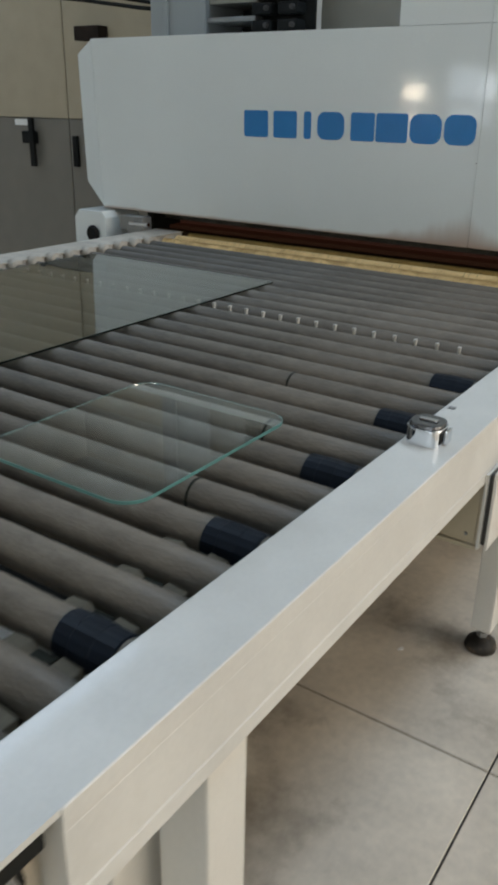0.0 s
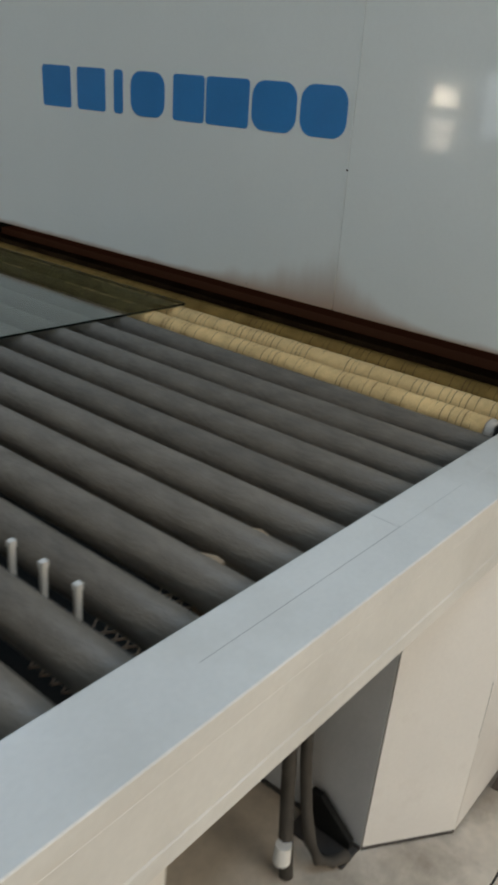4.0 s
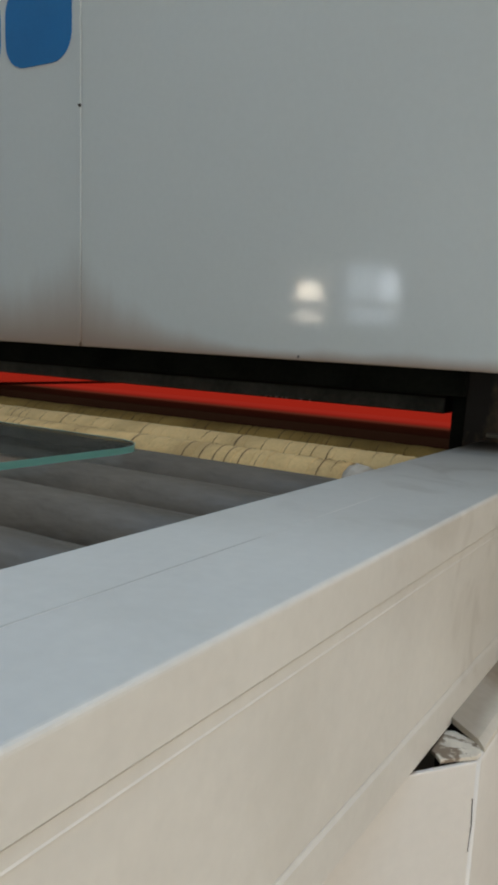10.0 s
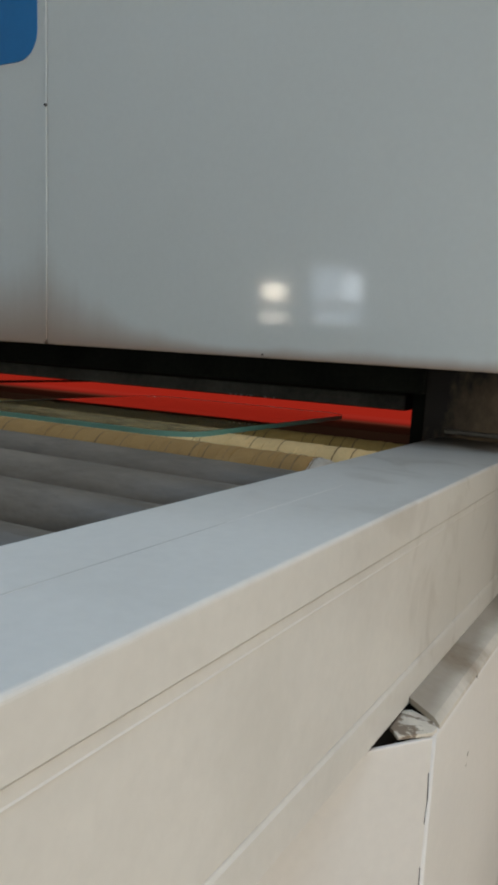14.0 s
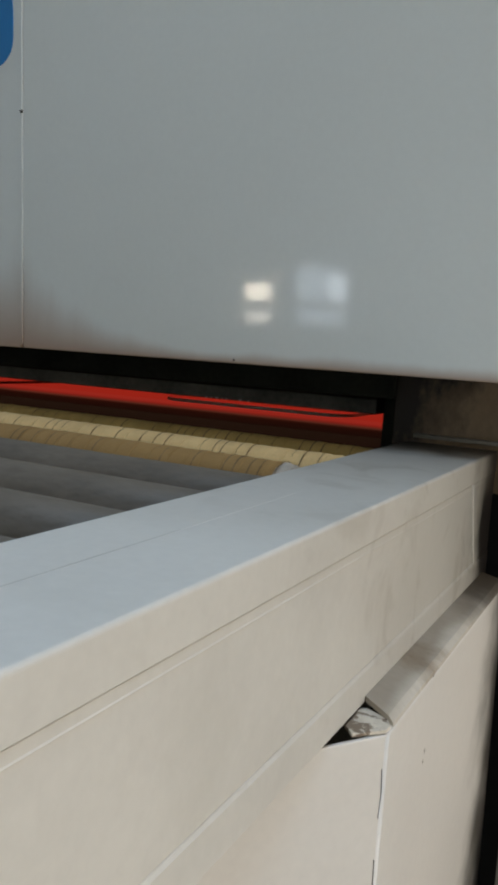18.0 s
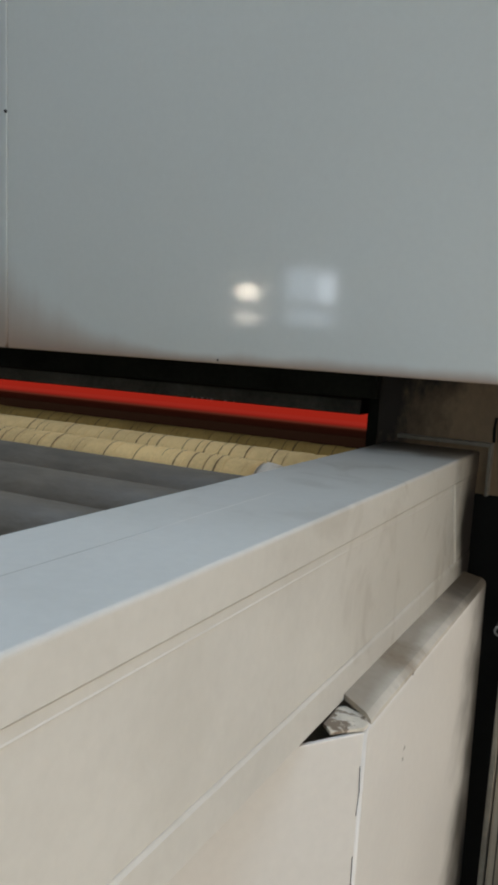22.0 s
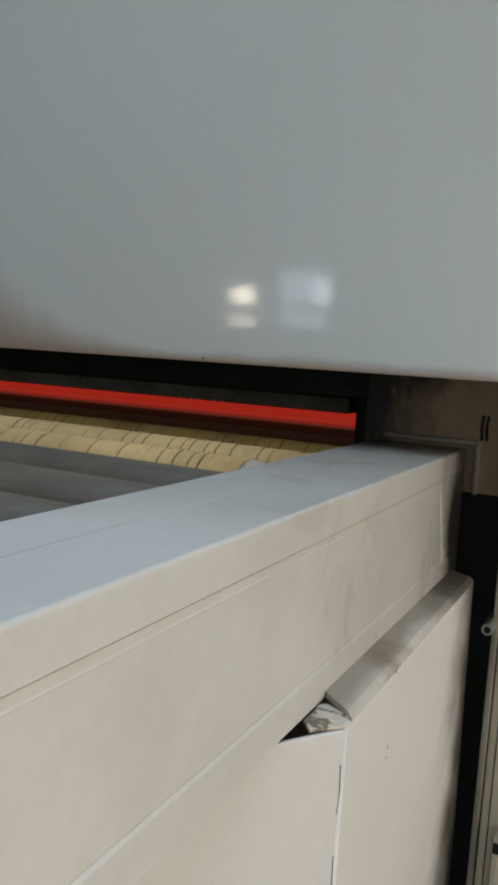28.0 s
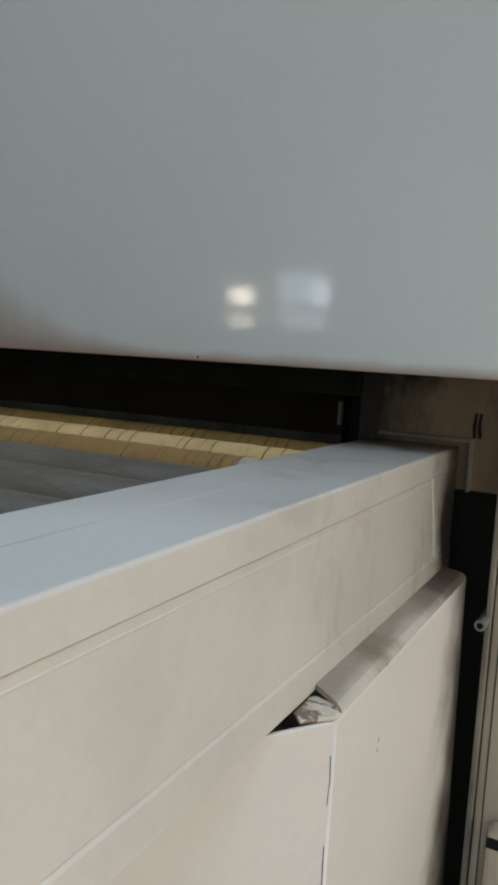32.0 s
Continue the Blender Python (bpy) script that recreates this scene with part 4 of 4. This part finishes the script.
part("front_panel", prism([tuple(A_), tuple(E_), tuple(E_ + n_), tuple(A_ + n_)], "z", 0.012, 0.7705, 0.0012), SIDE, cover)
# dark strip that draws the shadow line where the panel meets the floor
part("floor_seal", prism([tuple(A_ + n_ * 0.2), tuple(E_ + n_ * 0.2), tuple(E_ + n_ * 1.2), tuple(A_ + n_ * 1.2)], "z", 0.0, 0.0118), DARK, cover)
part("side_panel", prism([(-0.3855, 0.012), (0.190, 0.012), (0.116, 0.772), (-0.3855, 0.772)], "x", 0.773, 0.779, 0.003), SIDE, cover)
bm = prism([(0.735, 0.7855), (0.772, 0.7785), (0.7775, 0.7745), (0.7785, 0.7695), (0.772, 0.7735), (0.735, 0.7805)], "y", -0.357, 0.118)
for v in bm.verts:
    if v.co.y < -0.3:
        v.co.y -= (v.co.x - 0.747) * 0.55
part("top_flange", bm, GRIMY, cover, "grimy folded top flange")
part("corner_flange", prism([(0.7560, -0.4110), (0.7765, -0.3885), (0.7775, -0.3800), (0.7715, -0.3685), (0.7510, -0.3600), (0.7450, -0.3640), (0.7460, -0.4010), (0.7500, -0.4040)], "z", 0.7712, 0.7745, 0.0008), CHIPPED, cover, "chipped cream corner flange")
part("corner_fold", lathe([(0.012, 0.0044), (0.7705, 0.0044)], 20, Matrix.Translation((0.7742, -0.3858, 0)) @ UP), SIDE, cover, smooth=True)
crack = B_ - (B_ - A_) * 0.012 - n_ * 0.04
for z0_, z1_ in ((0.700, 0.742), (0.560, 0.664), (0.30, 0.46)):
    part("seam_crack", tube([(crack.x, crack.y, z0_), (crack.x + 0.0008, crack.y + 0.0008, (z0_ + z1_) / 2), (crack.x, crack.y, z1_)], 0.0004, 6), DARK, cover)
for cy_, cz_, cl_ in ((-0.253, 0.771, 0.0024), (-0.262, 0.699, 0.004), (-0.265, 0.690, 0.003)):
    part("paint_chip", prism([(cy_, cz_), (cy_ + 0.0016, cz_ + cl_ * 0.4), (cy_ + 0.0020, cz_ + cl_), (cy_ - 0.0004, cz_ + cl_ * 0.6)], "x", 0.7785, 0.7793), CHIP, cover)
part("back_panel", box(0.10, 0.636, -0.586, -0.581, 0.0, 0.76), PANEL, cover, "shaded grey inner panel")
# same painted shadow line along the inner panel's foot
part("floor_seal", box(0.10, 0.636, -0.592, -0.5865, 0.0, 0.012, 0.001), DARK, cover)
part("pipe_stub", tube([(0.802, 0.12, 0.708), (0.802, 0.255, 0.708)], 0.0078, 16), GREY, furnace, "bare pipe stub")
part("pipe_bore", lathe([(0, 0.0046), (0.002, 0.0046)], 16, Matrix.Translation((0.802, 0.118, 0.708)) @ Matrix.Rotation(math.pi / 2, 4, "Z")), BLACK, furnace)
part("post", box(0.8125, 0.88, 0.16, 0.22, 0.0, 1.0, 0.005), POST, furnace, "grimy tan frame post")
part("post_strip", box(0.8035, 0.8115, 0.150, 0.165, 0.03, 1.0, 0.002), LEDGE, furnace, "dull edge strip of the post")
part("post_seam", box(0.8235, 0.8252, 0.1580, 0.1604, 0.05, 0.99), DARK, furnace)
part("terminal_box", box(0.8365, 0.90, 0.118, 0.1575, 0.27, 0.418, 0.008), POST, furnace, "small cream terminal box on the post")
for tz_, th_ in ((0.404, 0.008),):
    part("terminal_slot", box(0.8385, 0.862, 0.1165, 0.1182, tz_ - th_, tz_ + th_, 0.001), BLACK, furnace)
stub = thing("white_pipe_elbow", (0.848, 0.035, 0.004), "short white plastic pipe elbow on the dark floor sheet", "pipe")
part("socket", lathe([(0.0, 0.047), (0.004, 0.050), (0.05, 0.050), (0.056, 0.044), (0.11, 0.042)], 28, UP), WHITE, stub, smooth=True)
part("outlet", tube([(0.0, 0.0, 0.10), (0.012, 0.012, 0.135), (0.045, 0.045, 0.155), (0.09, 0.09, 0.158)], 0.040, 20), WHITE, stub, smooth=True)
# thin sheet added to make the floor darker beside the cabinet
tagged(part("floor_plate", box(0.786, 1.06, -0.19, 0.24, 0.0, 0.004, 0.001), DARK_SHEET), "dark brown sheet added over the floor beside the cabinet", "floor plate")

# hoses and bracket that hang from the conveyor
loom = thing("hose_bundle", (0, 0, 0), "black hoses hanging from the conveyor to the floor", "hose")
part("hose", tube([(0.450, -0.70, 0.80), (0.470, -0.71, 0.55), (0.490, -0.72, 0.35), (0.512, -0.735, 0.20), (0.532, -0.75, 0.10), (0.545, -0.757, 0.04), (0.552, -0.759, 0.004)], 0.016, 14), HOSE, loom, smooth=True)
part("hose", tube([(0.500, -0.69, 0.80), (0.503, -0.70, 0.62), (0.510, -0.70, 0.45), (0.528, -0.705, 0.28), (0.550, -0.71, 0.16), (0.572, -0.71, 0.08), (0.592, -0.70, 0.035), (0.612, -0.67, 0.018), (0.628, -0.63, 0.016)], 0.0135, 14), HOSE, loom, smooth=True)
part("coupling", lathe([(0, 0.020), (0.05, 0.018)], 16, Matrix.Translation((0.540, -0.768, 0.05)) @ UP), WHITE, loom, "white tag on the hose")
shoe = thing("floor_bracket", (0, 0, 0), "dark steel floor bracket behind the hoses", "bracket")
part("plate", prism([(0.50, 0.0), (0.62, 0.0), (0.62, 0.03), (0.53, 0.105), (0.50, 0.105)], "y", -0.612, -0.594, 0.002), BLACK, shoe)
part("base", box(0.48, 0.635, -0.66, -0.592, 0.0, 0.008, 0.002), DARK, shoe)
tagged(part("paint_chip", prism([(0.482, -1.590), (0.497, -1.587), (0.500, -1.574), (0.488, -1.570)], "z", 0.0, 0.004, 0.001), WHITE), "small white chip lying on the concrete floor", "chip")
part("rail_cover", box(RAIL_IN, RAIL_OUT - 0.002, -3.50, -3.2121, RAIL_TOP - 0.010, RAIL_TOP), RAIL, conveyor)
part("rail_web", box(0.690, 0.700, -3.50, -3.2125, RAIL_FOOT, RAIL_TOP - 0.0105, 0.001), POST, conveyor, "grimy inner web of the open drive bay")
part("drive_motor", lathe([(0.0, 0.030), (0.004, 0.042), (0.026, 0.044), (0.030, 0.036), (0.036, 0.018)], 28, Matrix.Translation((0.701, -3.305, 0.868))), GREY, conveyor, "dark grey drive hub in the open bay", smooth=True)
part("drive_chain", tube([(0.720, -3.30 + 0.046 * math.cos(a_ * math.pi / 12), 0.868 + 0.046 * math.sin(a_ * math.pi / 12)) for a_ in range(25)], 0.005, 8), BLACK, conveyor)
# black strip added to paint the dark gap below the rail top
part("drive_shield", box(0.703, 0.738, -3.49, -3.23, 0.905, 0.936, 0.004), BLACK, conveyor, "black strip added for the dark gap under the rail top")

# ---- control box on the rail
control = thing("control_box", (0, 0, 0), "cream control box with round push buttons on the conveyor rail", "control box")
part("body", box(0.600, 0.7465, -1.806, -1.536, 0.592, 0.7745, 0.006), BEIGE, control, "shaded beige box body under the rail")
for cx, cz in ((0.63, 0.62), (0.715, 0.62), (0.63, 0.74), (0.715, 0.74)):
    part("screw", lathe([(0, 0.005), (0.003, 0.004)], 12, Matrix.Translation((cx, -1.8098, cz)) @ Matrix.Rotation(-math.pi / 2, 4, "Z")), GREY, control)
part("cover_plate", box(0.614, 0.738, -1.8095, -1.8065, 0.606, 0.766, 0.001), BEIGE, control)
part("bottom_lip", box(0.597, 0.7465, -1.812, -1.534, 0.578, 0.5915, 0.002), BEIGE, control)
part("back_plate", box(0.7475, 0.7560, -1.823, -1.530, 0.591, 0.804, 0.0015), CREAM, control)
# coloured dark so the gap between back plate and lid looks shaded
part("housing", box(0.7562, 0.7678, -1.812, -1.532, 0.602, 0.801, 0.001), DARK, control, "dark insert coloured as the shaded gap behind the lid")
part("lid", box(0.768, 0.777, -1.820, -1.522, 0.594, 0.811, 0.003), CREAM, control)
for by, bz, bmtl, lab in ((-1.722, 0.736, GREY, "grey selector knob"), (-1.722, 0.676, GREEN, "green push button"), (-1.725, 0.626, RED, "red push button")):
    part("legend_plate", box(0.7771, 0.7782, by - 0.017, by + 0.017, bz - 0.014, bz + 0.030, 0.0004, segments=1), WHITE, control)
    part("bezel", lathe([(0.7783, 0.0145), (0.781, 0.014), (0.782, 0.012)], 24, Matrix.Translation((0, by, bz))), BEIGE if bmtl is RED else GREY, control, smooth=True)
    part("button", lathe([(0.781, 0.0118), (0.787, 0.0118), (0.789, 0.009)], 24, Matrix.Translation((0, by, bz))), bmtl, control, lab, smooth=True)
part("key_plate", box(0.7771, 0.7782, -1.664, -1.632, 0.726, 0.766, 0.0004, segments=1), BEIGE, control)
part("key_switch", lathe([(0.7783, 0.009), (0.783, 0.008), (0.785, 0.005)], 20, Matrix.Translation((0, -1.648, 0.745))), DARK, control, smooth=True)
part("label_plate", box(0.7771, 0.7782, -1.572, -1.530, 0.767, 0.796), WHITE, control)
for hz_ in (0.62, 0.66, 0.45, 0.41):
    part("leg_bolt", lathe([(0.745, 0.007), (0.7475, 0.0065), (0.748, 0.004)], 12, Matrix.Translation((0, -1.395, hz_))), CAP, conveyor)

# ---- loose things on the rail
clamp = thing("chrome_clamp", (0.665, -2.043, RAIL_TOP), "polished chrome round clamp standing on the rail", "clamp")
def rounded(hx, hy, r, cx=0.0, cy=0.0):
    pts = []
    for sx, sy, a0 in ((1, 1, 0), (-1, 1, 90), (-1, -1, 180), (1, -1, 270)):
        pts += [(cx + sx * (hx - r) + r * math.cos(radians(a0 + 15 * q)), cy + sy * (hy - r) + r * math.sin(radians(a0 + 15 * q))) for q in range(7)]
    return pts


part("body", prism(rounded(0.040, 0.042, 0.028), "z", 0.0, 0.038, 0.002), CHROME, clamp)
part("cap", prism(rounded(0.038, 0.040, 0.028), "z", 0.0385, 0.050, 0.005), DARK_CHROME, clamp, "chrome cap coloured dark as its reflection, with bright rim")
part("rim", prism(rounded(0.041, 0.043, 0.029), "z", 0.0365, 0.0410, 0.0015), CHROME, clamp)
part("slot", box(0.034, 0.0404, -0.024, -0.008, 0.008, 0.034, 0.001), BLACK, clamp)
part("jaw", box(0.0405, 0.049, -0.006, 0.026, 0.002, 0.036, 0.004), CHROME, clamp)
part("lever", box(-0.020, 0.022, -0.006, 0.006, 0.0502, 0.0545, 0.0015), CHROME, clamp)
tagged(part("rail_plug", box(0.626, 0.644, -1.817, -1.799, RAIL_TOP, RAIL_TOP + 0.002, 0.0008), GREY), "small square grey plug on the rail", "plug")

# ---- glass panes on the rollers


def pane(name, x0, x1, y0, y1, radius, label, edge, body=GLASS):
    holder = thing(name, (0, 0, 0), label, "glass pane", "glass panes on the rollers")
    def outline(inset):
        pts = []
        for cx, cy, a0 in ((x1 - radius, y1 - radius, 0), (x0 + radius, y1 - radius, 90), (x0 + radius, y0 + radius, 180), (x1 - radius, y0 + radius, 270)):
            for i in range(9):
                a = radians(a0 + i * 11.25)
                pts.append((cx + (radius - inset) * math.cos(a), cy + (radius - inset) * math.sin(a)))
        return pts
    sheet = part("sheet", prism(outline(0.0), "z", 0.0, 0.006), body, holder)
    sheet.visible_shadow = body is GLASS_COATED
    o, i_ = outline(-0.0006), outline(0.0006)
    b = bmesh.new()
    n = len(o)
    rows_ = [[b.verts.new((u, w, z)) for u, w in ring] for ring, z in ((i_, 0.0064), (o, 0.0064), (o, -0.0004), (i_, -0.0004))]
    for p, q in ((0, 1), (1, 2), (2, 3)):
        for j in range(n):
            b.faces.new((rows_[p][j], rows_[p][(j + 1) % n], rows_[q][(j + 1) % n], rows_[q][j]))
    bmesh.ops.recalc_face_normals(b, faces=b.faces)
    part("ground_edge", b, edge, holder, "green ground glass edge")
    return holder


big_pane = pane("glass_pane", -1.62, -0.553, -2.4, 0.0, 0.01, "large clear float glass pane lying on the rollers", EDGE_DARK, GLASS_COATED)
small_pane = pane("glass_pane", -0.12, 0.343, -0.565, 0.005, 0.060, "small clear glass pane with rounded corners lying on the rollers", EDGE)

# ---- behind the hood and beside the furnace
cab = thing("switch_cabinet", (-3.6, 0.9, 0), "beige switch cabinet, lower half coloured as shaded, with black lever handles", "cabinet")
part("body", box(-1.4, 1.3, 0.02, 0.6, 0.0, 2.7, 0.01), CABINET_SHADED, cab)
# upper doors in plain enamel, lower doors in the copy coloured as shaded
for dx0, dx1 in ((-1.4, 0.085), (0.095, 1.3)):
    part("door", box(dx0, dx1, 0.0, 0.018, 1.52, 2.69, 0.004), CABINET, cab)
    part("door", box(dx0, dx1, 0.0, 0.018, 0.05, 1.512, 0.004), CABINET_SHADED, cab)
part("name_plate", box(-0.52, -0.36, -0.003, -0.001, 1.46, 1.505), WHITE, cab)
bm = box(-0.40, -0.26, -0.05, -0.002, 1.33, 1.42, 0.01)
bm = box(-0.31, -0.26, -0.06, -0.03, 1.16, 1.52, 0.008, bm=bm)
part("handle", bm, BLACK, cab, "black lever handle")
part("handle", box(0.14, 0.19, -0.03, -0.002, 1.18, 1.40, 0.006), BLACK, cab)
DUCT = material("dull_grey_sheet", (0.25, 0.255, 0.245), 0.5, vary=0.08, scale=2)
box_ = thing("wall_box", (0, 0, 0), "small dark brown box fixed on the beige cabinet", "box")
part("casing", box(-3.297, -3.06, 0.80, 0.897, 2.035, 2.125, 0.006), RUST, box_)
duct = thing("air_duct", (0, 0, 0), "pale grey sheet metal duct behind the hood", "duct")
part("duct_body", box(-2.32, -1.90, 0.50, 0.9, 1.92, 3.4, 0.01), DUCT, duct)
part("duct_edge", box(-2.20, -2.17, 0.48, 0.50, 1.92, 3.4, 0.004), DUCT, duct)
shelf = thing("machine_shelf", (0, 0, 0), "grey steel shelf with dark gap above the furnace", "shelf")
part("tray", box(-1.90, -1.56, 0.52, 0.9, 2.075, 2.10, 0.004), GREY, shelf)
part("back", box(-1.90, -1.56, 0.88, 0.9, 1.91, 2.9), BLACK, shelf)
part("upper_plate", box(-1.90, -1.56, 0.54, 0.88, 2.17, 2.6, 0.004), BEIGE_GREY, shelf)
chain = thing("cable_chain", (0, 0, 0), "black cable chain standing above the furnace", "cable chain")
part("back_plate", box(-1.58, -1.22, 0.60, 0.62, 1.92, 3.0), BLACK, chain)
for i in range(7):
    for cx in (-1.50, -1.33):
        part("link", box(cx - 0.075, cx + 0.055, 0.50, 0.60, 1.93 + i * 0.085, 1.99 + i * 0.085, 0.012), BLACK, chain)
        part("link_pin", lathe([(0, 0.014), (0.02, 0.014), (0.022, 0.008)], 12, Matrix.Translation((cx + 0.03, 0.50, 1.96 + i * 0.085)) @ Matrix.Rotation(-math.pi / 2, 4, "Z")), DARK, chain)
fan = thing("fan_housing", (0, 0, 0), "grey rounded blower housing behind the hood", "blower")
part("drum", lathe([(-1.20, 0.50), (-1.18, 0.55), (-0.60, 0.55), (-0.58, 0.50)], 48, Matrix.Translation((0, 1.15, 2.1))), BEIGE_GREY, fan, smooth=True)
part("flange", lathe([(-0.60, 0.57), (-0.57, 0.57)], 48, Matrix.Translation((0, 1.15, 2.1))), BLACK, fan, smooth=True)
part("stand", box(-1.1, -0.65, 0.95, 1.35, 1.89, 2.0), DARK, fan)
for i in range(2):
    tagged(part("cable", tube([(-3.7, 0.6, 2.31 + i * 0.05), (-3.3, 0.6, 2.285 + i * 0.05), (-2.947, 0.6, 2.246 + i * 0.045), (-2.498, 0.6, 2.186 + i * 0.04), (-2.33, 0.62, 2.17 + i * 0.03)], 0.012), BLACK), "black cable running from the cabinet to the hood", "cable", "cables above the hood")
block = thing("end_housing", (0, 0, 0), "white end housing of the conveyor drive beside the furnace", "housing")
part("casing", prism([(-2.46, 0.78), (-2.20, 0.78), (-2.20, 1.0), (-2.23, 1.035), (-2.42, 1.035), (-2.46, 0.99)], "y", -0.1, 0.2, 0.006), HOOD_PLAIN, block)
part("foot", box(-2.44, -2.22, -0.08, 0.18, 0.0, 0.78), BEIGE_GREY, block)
part("cable_gland", lathe([(0, 0.05), (0.01, 0.05), (0.02, 0.04)], 20, Matrix.Translation((-2.30, -0.105, 0.90)) @ Matrix.Rotation(-math.pi / 2, 4, "Z")), BLACK, block)
valve = thing("valve_block", (0, 0, 0), "steel valve block under the hood end", "valve")
part("body", box(-2.12, -1.94, -0.06, 0.02, 0.94, 1.02, 0.006), GREY, valve)
part("stem", tube([(-2.02, -0.08, 0.985), (-1.86, -0.10, 0.99)], 0.012), CHROME, valve)
part("support", box(-2.08, -1.98, -0.04, 0.0, 0.05, 0.94), GREY, valve)


def along(rows, t):
    """The value at t between (t, value) pairs."""
    for (t0, s0), (t1, s1) in zip(rows, rows[1:]):
        if t <= t1:
            return s0 + (s1 - s0) * (t - t0) / (t1 - t0)
    return rows[-1][1]


def motions():
    # the panes ride on the rollers into the furnace
    ride = [(0.0, 0.0), (1.0, 0.205), (2.0, 0.41), (4.5, 0.88), (6.5, 1.24), (8.5, 1.625), (9.0, 1.715), (10.5, 1.97), (12.0, 2.21), (13.0, 2.36), (15.0, 2.69), (17.0, 3.03), (19.0, 3.37), (22.0, 3.9), (25.0, 4.35), (28.0, 4.7), (32.0, 4.8)]
    walk(big_pane, [(t, pose(0, -0.788 + s, ROLL_TOP)) for t, s in ride])
    drift = [(0.0, 0.0), (8.5, 0.0), (10.5, 0.016), (13.0, 0.026), (32.0, 0.026)]
    walk(small_pane, [(t, pose(along(drift, t), -2.10 + s - (0.03 if 8.5 < t < 13.0 else 0.0), ROLL_TOP)) for t, s in ride])
    # the inner door lifts, the outer one drops at the end
    walk(inner_door, [(t, pose(0, 0, h)) for t, h in ((0.0, 0.929), (5.4, 0.929), (6.2, 0.948), (6.6, 0.949), (6.9, 0.953), (7.2, 0.964), (7.6, 0.984), (8.1, 1.0), (32.0, 1.0))])
    walk(door, [(t, pose(0, 0, h)) for t, h in ((0.0, 0.970), (30.35, 0.970), (30.8, 0.931), (31.1, 0.914), (31.5, 0.906), (32.0, 0.905))])
    # every roller turns with the glass
    roll = [q for q in ride if q[0] <= 17.0] + [(28.5, 4.8155), (30.1, 5.048), (30.3, 5.063), (30.6, 5.066), (32.0, 5.066)]
    for r in rollers:
        at = r.location.copy()
        walk(r, [(n * 0.25, Matrix.Translation(at) @ Matrix.Rotation(-along(roll, n * 0.25) / ROLL_R, 4, "X")) for n in range(129)])


motions()
